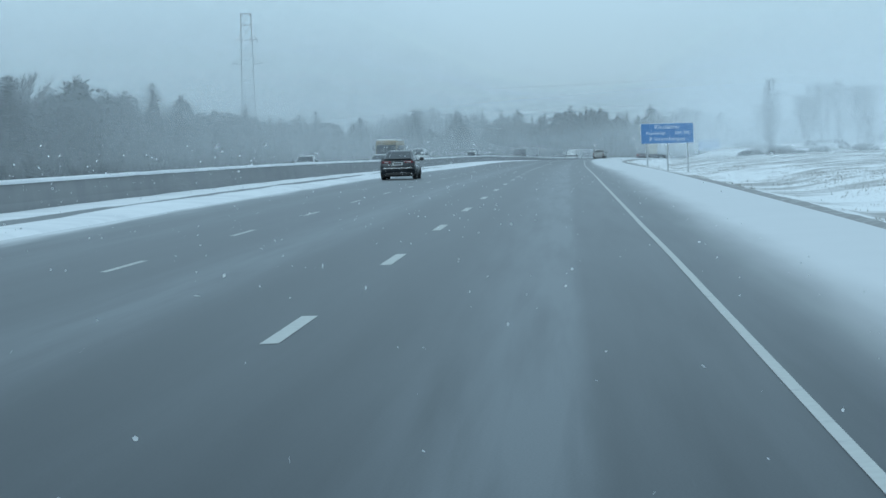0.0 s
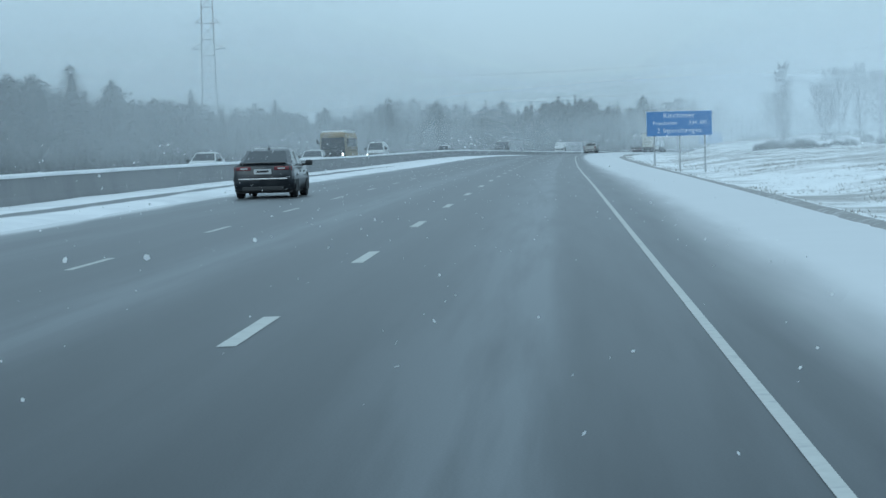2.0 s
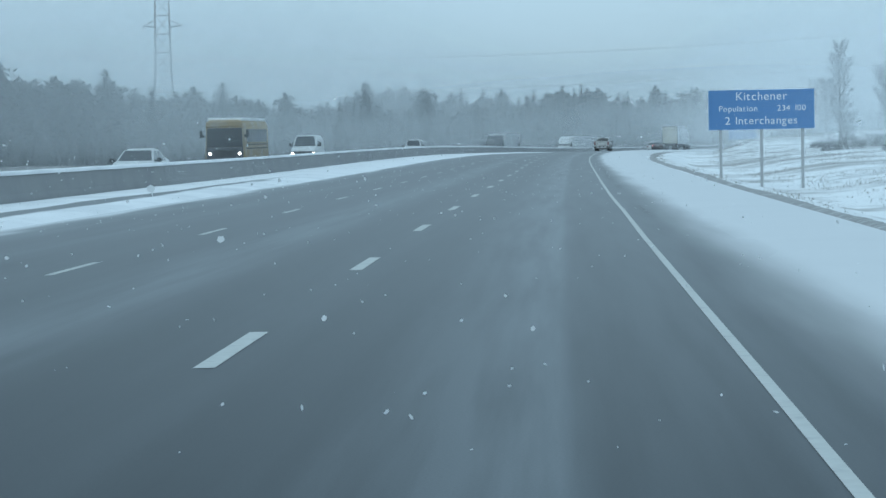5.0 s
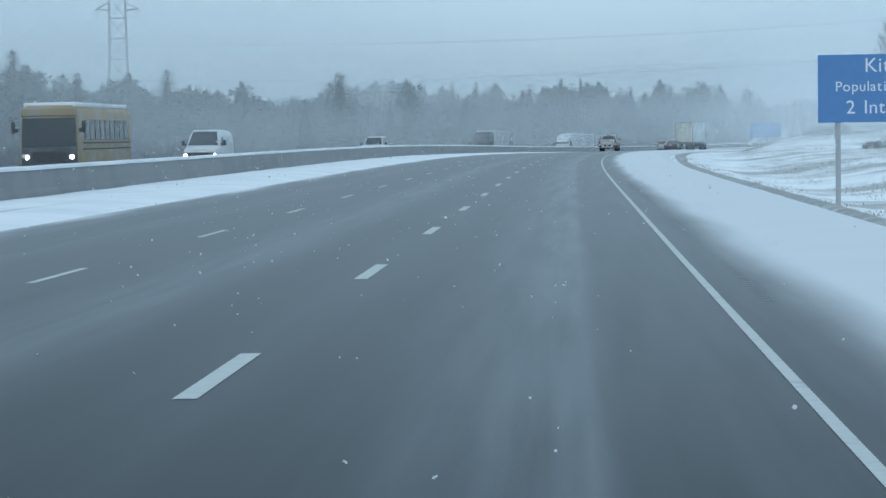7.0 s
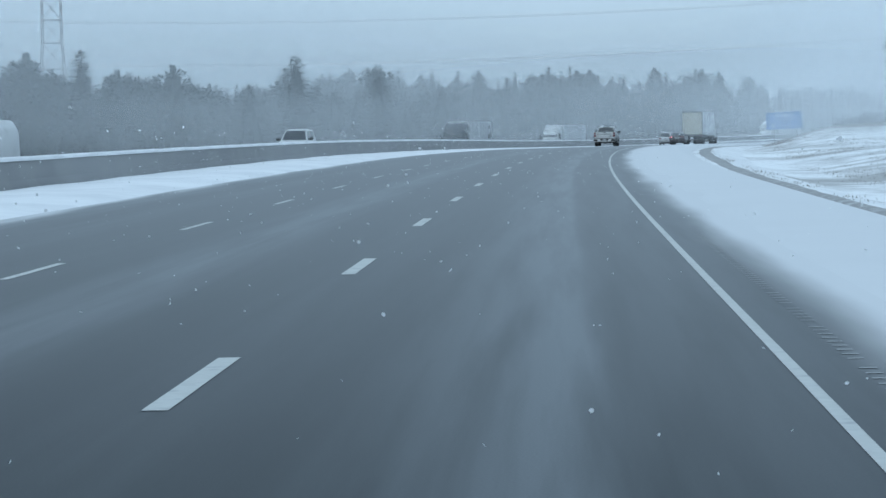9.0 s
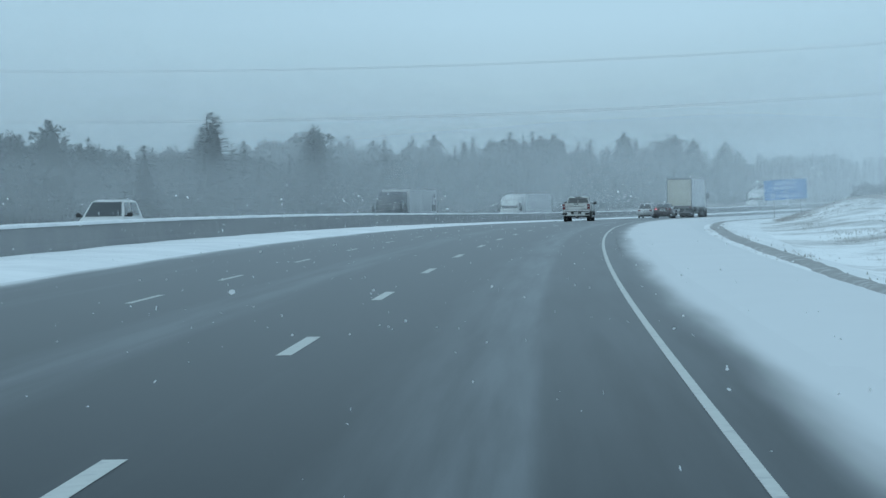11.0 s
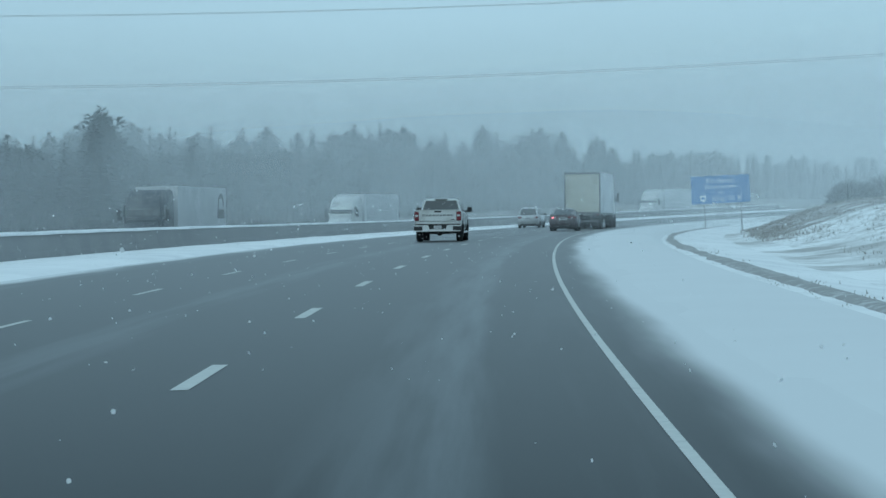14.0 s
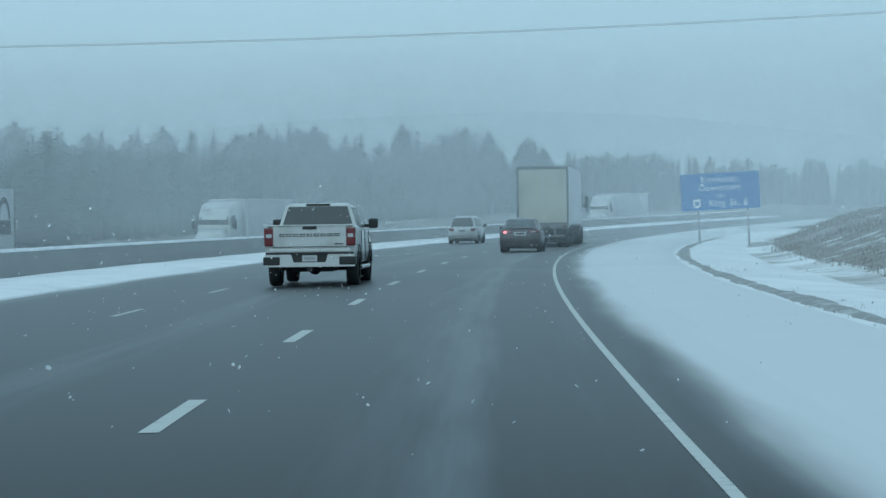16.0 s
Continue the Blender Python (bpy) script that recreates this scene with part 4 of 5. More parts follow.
def box_trailer(ob, y0, length, side_mat, door_mat, h0=1.12, h1=4.05, w=1.29):
    bm = bmesh.new()
    box(bm, -w, w, y0 + 0.05, y0 + length, h0, h1, 0.02)
    part("trailer_box", bm, side_mat, ob)
    for sd in (1, -1):
        bm = bmesh.new()
        x0, x1 = sorted((sd * 0.015, sd * (w - 0.1)))
        box(bm, x0, x1, y0 + 0.0, y0 + 0.06, h0 + 0.13, h1 - 0.14, 0.01)
        door = part("trailer_door", bm, door_mat, ob, "plain cream trailer door")
        for x in (0.25, 0.95):
            bm = bmesh.new()
            tube(bm, (sd * x, y0 - 0.03, h0 + 0.1), (sd * x, y0 - 0.03, h1 - 0.1), 0.016, seg=6)
            part("lock_rod", bm, door_mat, door)
        bm = bmesh.new()
        x0, x1 = sorted((sd * (w - 0.09), sd * (w + 0.012)))
        box(bm, x0, x1, y0 - 0.02, y0 + 0.1, h0, h1)
        part("corner_post", bm, M_TRAILFRAME, ob)
        bm = bmesh.new()
        x0, x1 = sorted((sd * 0.25, sd * 1.22))
        box(bm, x0, x1, y0 + 0.3, y0 + 0.33, 0.22, 1.0)
        part("mud_flap", bm, M_RUBBER, ob)
        for ay in (y0 + 1.2, y0 + 2.5):
            for x in (0.78, 1.1):
                wheel(ob, sd * x, ay, 0.5, 0.27, side=sd)
        bm = bmesh.new()
        box(bm, *sorted((sd * 1.02, sd * 1.18)), y0 - 0.04, y0, h0 - 0.14, h0 - 0.04)
        part("tail_light", bm, M_RED, ob, "red trailer light")
    for z0, z1, nm in ((h1 - 0.14, h1 + 0.012, "header_beam"), (h0 - 0.16, h0 + 0.12, "rear_sill")):
        bm = bmesh.new()
        box(bm, -w - 0.01, w + 0.01, y0 - 0.025, y0 + 0.1, z0, z1)
        part(nm, bm, M_TRAILFRAME, ob)
    bm = bmesh.new()
    box(bm, -1.1, 1.1, y0 + 0.0, y0 + 0.1, 0.5, 0.62)
    for x in (-0.6, 0.6):
        box(bm, x - 0.05, x + 0.05, y0 + 0.02, y0 + 0.1, 0.6, h0 - 0.1)
    part("underride_bar", bm, M_TRAILFRAME, ob)
    bm = bmesh.new()
    box(bm, -0.55, 0.55, y0 + 0.3, y0 + length - 0.5, h0 - 0.25, h0)
    part("trailer_frame", bm, M_UNDER, ob)


def tractor(ob, y0, paint):
    """A sleeper cab with its rear at y0, facing +y."""
    part("cab", hull([(y0, [(1.15, 0.9), (1.22, 1.2), (1.2, 3.5), (1.05, 3.85)]), (y0 + 1.6, [(1.15, 0.9), (1.22, 1.2), (1.2, 3.45), (1.0, 3.8)]),
                      (y0 + 2.5, [(1.15, 0.9), (1.2, 1.2), (1.1, 3.0), (0.85, 3.35)]), (y0 + 2.85, [(1.1, 0.9), (1.15, 1.2), (1.08, 2.2), (1.0, 2.3)])], 0.06), paint, ob, "white sleeper cab with a raised roof", True)
    part("bonnet", hull([(y0 + 2.8, [(1.05, 0.7), (1.1, 1.1), (1.0, 1.95), (0.85, 2.1)]), (y0 + 4.3, [(1.0, 0.6), (1.05, 1.0), (0.85, 1.6), (0.65, 1.75)]),
                         (y0 + 4.6, [(0.9, 0.6), (0.95, 0.9), (0.7, 1.3), (0.5, 1.4)])], 0.06), paint, ob, smooth=True)
    flat_panel("windscreen", ((1.12, y0 + 2.86, 2.28), (-1.12, y0 + 2.86, 2.28), (-1.02, y0 + 2.52, 3.05), (1.02, y0 + 2.52, 3.05)), M_GLASS, ob, 0.06, 0.03, 0.03)
    bm = bmesh.new()
    box(bm, -0.55, 0.55, y0 + 4.5, y0 + 4.66, 0.75, 1.35, 0.03)
    part("grille", bm, M_TRIM, ob)
    bm = bmesh.new()
    box(bm, -1.15, 1.15, y0 + 4.4, y0 + 4.75, 0.35, 0.68, 0.05)
    part("front_bumper", bm, paint, ob)
    for sd in (1, -1):
        bm = bmesh.new()
        box(bm, *sorted((sd * 0.62, sd * 0.98)), y0 + 4.35, y0 + 4.66, 0.85, 1.05, 0.04)
        part("headlight", bm, M_HEADLIT, ob, "lit headlight")
        mirror(ob, sd * 1.36, y0 + 2.6, 2.35, sd, 0.2, 0.7)
        c = [(sd * 1.225, y0 + 1.75, 2.2), (sd * 1.225, y0 + 2.6, 2.2), (sd * 1.17, y0 + 2.45, 2.95), (sd * 1.2, y0 + 1.75, 2.95)]
        flat_panel("side_window", c if sd > 0 else [c[1], c[0], c[3], c[2]], M_GLASS, ob, 0.08, 0.03, 0.03)
        wheel(ob, sd * 1.02, y0 + 3.7, 0.5, 0.3, side=sd)
        wheel(ob, sd * 1.0, y0 - 0.4, 0.5, 0.5, side=sd)
        wheel(ob, sd * 1.0, y0 - 1.7, 0.5, 0.5, side=sd)
    bm = bmesh.new()
    box(bm, -0.5, 0.5, y0 - 2.2, y0 + 4.2, 0.6, 0.95)
    part("chassis", bm, M_UNDER, ob)


def semi(m, label, trailer_mat, door_mat, cab_paint, length=13.6):
    ob = thing("semi_truck", m, label, "truck")
    box_trailer(ob, 0.0, length, trailer_mat, door_mat)
    tractor(ob, length + 0.7, cab_paint)
    return ob


def bus(m, label):
    ob = thing("bus", m, label, "bus")
    w = 1.25
    part("body", hull([(0.0, [(w - 0.12, 0.45), (w - 0.04, 0.8), (w - 0.06, 2.7), (w - 0.3, 3.05)]), (0.3, [(w - 0.04, 0.4), (w, 0.8), (w - 0.02, 2.7), (w - 0.25, 3.12)]),
                       (10.6, [(w - 0.04, 0.4), (w, 0.8), (w - 0.02, 2.7), (w - 0.25, 3.12)]), (11.0, [(w - 0.1, 0.45), (w - 0.03, 0.8), (w - 0.1, 2.7), (w - 0.32, 3.05)])], 0.04), M_BUS, ob, "salt-mottled yellow bus body, its paint dulled for haze", True)
    flat_panel("windscreen", ((w - 0.05, 11.02, 1.35), (-w + 0.05, 11.02, 1.35), (-w + 0.1, 11.02, 2.6), (w - 0.1, 11.02, 2.6)), M_GLASS, ob, 0.06, 0.02, 0.03)
    bm = bmesh.new()
    box(bm, -w + 0.1, w - 0.1, 10.95, 11.06, 2.66, 2.95, 0.02)
    part("destination_board", bm, M_BUS, ob)
    bm = bmesh.new()
    box(bm, -w - 0.02, w + 0.02, 10.9, 11.2, 0.4, 0.7, 0.04)
    part("front_bumper", bm, M_TRIM, ob)
    bm = bmesh.new()
    box(bm, -0.7, 0.7, 10.98, 11.05, 0.8, 1.2, 0.02)
    part("grille", bm, M_TRIM, ob)
    bm = bmesh.new()
    box(bm, -w + 0.1, w - 0.1, 10.97, 11.03, 0.68, 1.38, 0.02)
    part("front_panel", bm, M_DARKCAB, ob, "dark salt-grimed front panel")
    bm = bmesh.new()
    box(bm, -w + 0.16, w - 0.16, 0.2, 10.85, 3.0, 3.2, 0.09)
    part("roof_snow", bm, M_SNOW, ob, "snow lying on the roof")
    for sd in (1, -1):
        for i in range(9):
            y = 1.0 + i * 1.02
            c = [(sd * (w - 0.0), y, 1.65), (sd * (w - 0.0), y + 0.86, 1.65), (sd * (w - 0.015), y + 0.86, 2.5), (sd * (w - 0.015), y, 2.5)]
            flat_panel("side_window", c if sd > 0 else [c[1], c[0], c[3], c[2]], M_GLASS, ob, 0.04, 0.02, 0.03)
        bm = bmesh.new()
        tube(bm, (sd * 0.92, 11.0, 0.98), (sd * 0.92, 11.06, 0.98), 0.10, 0.09, 14)
        part("headlight", bm, M_HEADLIT, ob, "lit headlight")
        mirror(ob, sd * (w + 0.12), 11.1, 2.2, sd, 0.16, 0.5)
        for ay in (2.6, 9.0):
            wheel(ob, sd * (w - 0.15), ay, 0.48, 0.28, side=sd)
        for z in (1.25, 1.5):
            bm = bmesh.new()
            box(bm, *sorted((sd * (w + 0.004), sd * (w + 0.02))), 0.5, 10.4, z, z + 0.06)
            part("rub_rail", bm, M_TRIM, ob)
    return ob


def van(m, label):
    ob = thing("van", m, label, "van")
    w = 1.0
    part("body", hull([(0.0, [(w - 0.08, 0.4), (w - 0.02, 0.7), (w - 0.08, 1.7), (w - 0.3, 2.05)]), (3.3, [(w - 0.04, 0.35), (w, 0.7), (w - 0.08, 1.7), (w - 0.3, 2.1)]),
                       (3.6, [(w - 0.04, 0.35), (w, 0.7), (w - 0.1, 1.68), (w - 0.32, 2.05)]), (4.4, [(w - 0.04, 0.35), (w, 0.7), (w - 0.05, 1.15), (w - 0.15, 1.25)]),
                       (5.1, [(w - 0.05, 0.35), (w - 0.01, 0.7), (w - 0.08, 1.05), (w - 0.2, 1.12)]), (5.35, [(w - 0.12, 0.4), (w - 0.08, 0.65), (w - 0.14, 0.9), (w - 0.3, 0.98)])], 0.04), M_WHITE, ob, "white van body", True)
    flat_panel("windscreen", ((w - 0.12, 4.42, 1.24), (-w + 0.12, 4.42, 1.24), (-w + 0.3, 3.62, 2.02), (w - 0.3, 3.62, 2.02)), M_GLASS, ob, 0.08, 0.03, 0.03)
    bm = bmesh.new()
    box(bm, -w + 0.12, w - 0.12, 5.3, 5.42, 0.62, 0.9, 0.02)
    part("grille", bm, M_TRIM, ob)
    bm = bmesh.new()
    box(bm, -w, w, 5.2, 5.5, 0.38, 0.58, 0.04)
    part("front_bumper", bm, M_TRIM, ob)
    for sd in (1, -1):
        bm = bmesh.new()
        tube(bm, (sd * 0.78, 5.32, 0.74), (sd * 0.78, 5.44, 0.74), 0.10, 0.095, 14)
        part("headlight", bm, M_HEADLIT, ob, "lit headlight")
        mirror(ob, sd * (w + 0.02), 4.1, 1.4, sd, 0.2, 0.3)
        c = [(sd * (w - 0.05), 3.3, 1.22), (sd * (w - 0.05), 4.2, 1.22), (sd * (w - 0.12), 3.65, 1.72), (sd * (w - 0.1), 3.3, 1.72)]
        flat_panel("side_window", c if sd > 0 else [c[1], c[0], c[3], c[2]], M_GLASS, ob, 0.08, 0.03, 0.03)
        for ay in (1.1, 4.6):
            wheel(ob, sd * (w - 0.14), ay, 0.36, 0.24, side=sd)
    return ob


car("sedan", road_pose(99.0, -6.1), "black mid-size sedan with a chrome boot strip and wet tyres", M_BLACKPAINT)
pickup(road_pose(432.0, -1.8), "white crew-cab pickup truck with a salt-streaked tailgate")
trailer_truck = semi(road_pose(497.0, 1.75), "cream box trailer truck seen from its rear doors", M_TRAILWHITE, M_TRAILER, M_WHITE)
car("sedan", road_pose(481.0, 1.6), "dark maroon sedan with one lit red tail light", M_MAROON, lit_tail=True, chrome=False)
SUV = dict(length=4.6, width=1.86, height=1.68, belt=1.05, cabin=(0.12, 0.45, 2.75, 3.6), deck=1.05, hood=0.98, wheel_r=0.35, axles=(0.9, 3.65), tail="tall")
car("suv", road_pose(522.0, -5.2), "silver-white sport utility car on the wet road", M_SILVER, chrome=False, **SUV)
# oncoming traffic beyond the barrier
bus(road_pose(259.0, -18.8, turn=180), "yellow school bus with snow on its roof and lit headlights")
van(road_pose(283.0, -17.6, turn=180), "white panel van with lit headlights")
car("suv", road_pose(346.0, -15.6, turn=180), "white sport utility car with lit headlights", M_WHITE, lit_head=True, chrome=False, **SUV)
marked_truck = semi(road_pose(479.0, -21.5, turn=180), "dark-cabbed truck with a white trailer bearing a grey arch", M_TRAILWHITE, M_TRAILWHITE, M_DARKCAB)
bm = bmesh.new()
ring = [[bm.verts.new((-1.30 - d, 1.7 + r * math.cos(math.pi * k / 14), 2.75 + r * math.sin(math.pi * k / 14))) for k in range(15)] for r, d in ((0.95, 0.0), (0.95, 0.012), (0.68, 0.012), (0.68, 0.0))]
for p, q in zip(ring, ring[1:]):
    for k in range(14):
        bm.faces.new((p[k], p[k + 1], q[k + 1], q[k]))
part("arch_mark", bm, M_TRAILFRAME, marked_truck, "grey arch painted on the trailer side")
bm = bmesh.new()
box(bm, -1.312, -1.30, 0.7, 2.8, 2.1, 2.7)
part("mark_bar", bm, M_TRAILFRAME, marked_truck)
semi(road_pose(550.0, -23.5, turn=180), "white sleeper-cab truck with a long white trailer", M_TRAILWHITE, M_TRAILWHITE, M_WHITE)
car("sedan", road_pose(205.0, -15.6, turn=180), "white sedan with lit headlights", M_WHITE, lit_head=True, chrome=False)
car("sedan", road_pose(178.0, -19.4, turn=180), "white compact sedan with lit headlights", M_WHITE, lit_head=True, chrome=False, height=1.48)
semi(road_pose(658.0, -16.0, turn=180), "white truck and trailer far off on the bend", M_TRAILWHITE, M_TRAILWHITE, M_WHITE)

# ---- trees ----
def kite(v, f, p, d, side, length):
    i = len(v)
    v.extend([tuple(p), tuple(p + d * length * 0.55 + side), tuple(p + d * length), tuple(p + d * length * 0.55 - side)])
    f.append((i, i + 1, i + 2, i + 3))


def crown_heart(v, f, rnd, rings):
    """The dense inner twigs of a crown, closed to the eye: rings of (height, radius), each point pushed in or out."""
    seg, first = 8, len(v)
    for z, r in rings:
        for k in range(seg):
            a = 2 * math.pi * (k + 0.5 * rnd.random()) / seg
            q = r * rnd.uniform(0.65, 1.15)
            v.append((q * math.cos(a), q * math.sin(a), z + rnd.uniform(-0.3, 0.3)))
    for i in range(len(rings) - 1):
        for k in range(seg):
            a, b = first + i * seg + k, first + i * seg + (k + 1) % seg
            f.append((a, b, b + seg, a + seg))


def conifer_crown(seed, height, radius, bare=0.04, boughs=230, ragged=0.3):
    """Drooping boughs up a tapering cone, each a spray of short needle shoots."""
    rnd = random.Random(seed)
    v, f = [], []
    crown_heart(v, f, rnd, [(height * (bare + (0.93 - bare) * u), 0.5 * radius * (1 - u) ** 0.9 + 0.05) for u in (0.0, 0.1, 0.22, 0.35, 0.48, 0.6, 0.72, 0.84, 0.95)])
    for k in range(boughs):
        t = (k + rnd.random()) / boughs
        t = t ** 0.8
        reach = radius * (1 - t) ** 0.75 * (1 - ragged * rnd.random()) + 0.22
        z = height * (bare + (0.97 - bare) * t)
        a = k * 2.4 + rnd.uniform(-0.5, 0.5)
        d = Vector((math.cos(a), math.sin(a), 0.25 - 0.55 * (1 - t) + rnd.uniform(-0.12, 0.12))).normalized()
        m = max(2, int(reach / 0.2))
        for q in range(m):
            p = Vector((0, 0, z)) + d * reach * q / m
            fan = 1.0 - 0.45 * q / m
            for sd in (-1, 1):
                dd = (d + Vector((-d.y, d.x, 0)) * sd * rnd.uniform(0.3, 1.0) + Vector((0, 0, rnd.uniform(-0.35, 0.15)))).normalized()
                ln = (0.36 + 0.47 * (1 - t)) * fan * rnd.uniform(0.7, 1.2)
                kite(v, f, p, dd, dd.cross(Vector((rnd.uniform(-0.5, 0.5), rnd.uniform(-0.5, 0.5), 1))).normalized() * ln * 0.32, ln)
    for k in range(9):
        p = Vector((0, 0, height * (0.93 + 0.05 * k / 9)))
        a = k * 2.4
        dd = Vector((math.cos(a), math.sin(a), 2.2)).normalized()
        kite(v, f, p, dd, dd.orthogonal().normalized() * 0.06, 0.42 - 0.03 * k)
    return v, f


def pine_crown(seed, height, radius):
    """A fuller, rounded crown of overlapping needle clumps, as old pines have."""
    rnd = random.Random(seed)
    v, f = [], []
    crown_heart(v, f, rnd, [(u * height, 0.55 * radius * min(1.0, 0.55 + u) * (1 - max(0.0, (u - 0.45) / 0.55) ** 2.2) + 0.05) for u in (0.04, 0.15, 0.28, 0.42, 0.55, 0.68, 0.8, 0.9)])
    for k in range(70):
        t = 0.06 + 0.86 * (k + rnd.random()) / 70
        env = radius * min(1.0, 0.55 + t) * (1 - max(0.0, (t - 0.45) / 0.55) ** 2.2)
        a = k * 2.4 + rnd.uniform(-0.6, 0.6)
        r = env * rnd.uniform(0.15, 0.85)
        c = Vector((r * math.cos(a), r * math.sin(a), t * height))
        size = (0.45 + 0.45 * (1 - t)) * rnd.uniform(0.8, 1.25)
        for _ in range(24):
            o = Vector((rnd.gauss(0, 1), rnd.gauss(0, 1), rnd.gauss(0, 0.65)))
            o = o.normalized() * rnd.uniform(0.2, 1.0) * size
            d = (o.normalized() + Vector((rnd.uniform(-0.7, 0.7), rnd.uniform(-0.7, 0.7), rnd.uniform(0.0, 0.7)))).normalized()
            kite(v, f, c + o, d, d.cross(Vector((rnd.uniform(-1, 1), rnd.uniform(-1, 1), 1))).normalized() * rnd.uniform(0.08, 0.15), rnd.uniform(0.35, 0.65))
    for k in range(20):
        a = k * 2.4
        d = Vector((math.cos(a) * 0.8, math.sin(a) * 0.8, 1.0)).normalized()
        kite(v, f, Vector((0, 0, height * (0.88 + 0.1 * k / 20))), d, d.orthogonal().normalized() * 0.1, 0.55)
    return v, f


def bare_crown(seed, height, radius, low=0.08):
    """Rising leafless branches that break up into fine twigs."""
    rnd = random.Random(seed)
    v, f = [], []

    def twig(p, d, ln, w):
        kite(v, f, p, d, d.cross(Vector((rnd.uniform(-1, 1), rnd.uniform(-1, 1), rnd.uniform(-1, 1)))).normalized() * w, ln)

    n = 46
    for k in range(n):
        t = low + (0.9 - low) * (k + rnd.random()) / n
        env = radius * math.sin(math.pi * (0.18 + 0.80 * t)) ** 0.7
        a = k * 2.4 + rnd.uniform(-0.4, 0.4)
        lift = rnd.uniform(0.7, 1.5) * (1.0 + 0.7 * t)
        d = Vector((math.cos(a), math.sin(a), lift)).normalized()
        ln = min(env / max(0.2, math.hypot(d.x, d.y)), height * (1.0 - t) / d.z + 0.3)
        p = Vector((0, 0, t * height))
        twig(p, d, ln, 0.035)
        for q in range(int(10 + ln * 6)):
            u = rnd.uniform(0.15, 1.0)
            dd = (d + Vector((rnd.gauss(0, 0.45), rnd.gauss(0, 0.45), rnd.gauss(0.15, 0.3)))).normalized()
            l2 = rnd.uniform(0.5, 1.1) * (0.5 + 0.12 * ln)
            b = p + d * ln * u
            twig(b, dd, l2, 0.032)
            for _ in range(2):
                d3 = (dd + Vector((rnd.gauss(0, 0.5), rnd.gauss(0, 0.5), rnd.gauss(0.1, 0.3)))).normalized()
                twig(b + dd * l2 * rnd.uniform(0.3, 1.0), d3, l2 * 0.6, 0.026)
    return v, f


def tree(name, label, seed, height, radius, kind):
    """One tree at the origin, to be copied."""
    ob = thing(name, pose(0, 0, -50), label, "tree")
    rnd = random.Random(seed + 99)
    bm = bmesh.new()
    lean = Vector((rnd.uniform(-0.02, 0.02), rnd.uniform(-0.02, 0.02), 1))
    tube(bm, (0, 0, -0.8), lean * height * (0.95 if kind != "bare" else 0.85), 0.12 + height * 0.006, 0.03, 7)
    part("trunk", bm, M_BARK, ob)
    v, f = conifer_crown(seed, height, radius) if kind == "spruce" else pine_crown(seed, height, radius) if kind == "pine" else bare_crown(seed, height, radius)
    me = bpy.data.meshes.new("crown")
    me.from_pydata(v, [], f)
    me.materials.append(M_TWIG if kind == "bare" else M_NEEDLE)
    cr = new("crown", me)
    cr.parent = ob
    return ob


SPRUCE = [tree("conifer", "dark green spruce dusted with snow", 11 + i, 13.0, 2.6 + 0.3 * (i % 3), "spruce") for i in range(5)]
PINE = [tree("pine", "dark round-crowned pine dusted with snow", 31 + i, 13.0, 2.7 + 0.3 * i, "pine") for i in range(4)]
BARE = [tree("bare_tree", "leafless grey tree rimed with frost", 51 + i, 11.0, (1.2, 3.6, 2.8)[i], "bare") for i in range(3)]
for t in SPRUCE + PINE + BARE:
    t.location.z = -400.0


def ground_z(x, y):
    s = float(np.interp(y, ROAD_Y, S_AXIS))
    c = (x - np.interp(s, S_AXIS, ROAD_X)) * math.cos(radians(turn_at(s)))
    return float(np.interp(s, S_AXIS, ROAD_Z)) + cross_fall(s, c) + profile(c, s)


def plant(protos, x, y, height, group, rnd, wide=0.0):
    p = rnd.choice(protos)
    base = 13.0 if p in SPRUCE or p in PINE else 11.0
    k = height / base
    wide = wide or (1.0 if p in BARE else rnd.uniform(1.3, 1.9))
    ob = copy_thing(p, pose(x, y, ground_z(x, y) - 0.1, 0, 0, rnd.uniform(0, 360)))
    ob.scale = (k * wide * rnd.uniform(0.9, 1.15), k * wide * rnd.uniform(0.9, 1.15), k)
    ob["group"] = group
    return ob


# the edge of the woods left of the highway: x of the front row against y
EDGE_Y = [60, 150, 254, 320, 420, 480, 550, 610, 660, 720, 800, 880]
EDGE_X = [-62, -60, -56, -57, -53, -44, -36, -26, -14, 6, 34, 66]
rt = random.Random(5)
# single trees that stand out against the sky: x, y, height, kind
for x, y, hgt, kind in ((-54.8, 254, 12.3, "p"), (-57.5, 320, 13.6, "s"), (-49.4, 465, 13.6, "s"), (-41.5, 481, 12.2, "p"), (-33.4, 489, 10.0, "s"), (-34.0, 549, 16.2, "s"),
                        (-36.9, 561, 14.4, "s"), (-27.2, 625, 16.3, "p"), (-25.3, 599, 13.5, "s"), (-15.6, 620, 12.6, "s"), (-6.0, 760, 15.5, "s"), (-56, 225, 11.5, "s"),
                        (-58, 300, 11.8, "p"), (-60, 360, 13.0, "p"), (-55, 400, 12.5, "s"), (-50, 440, 12.0, "p")):
    plant(SPRUCE if kind == "s" else PINE, x, y, hgt, "trees at the edge of the woods", rt, 1.9 if kind == "s" else 1.5)
y = 60.0
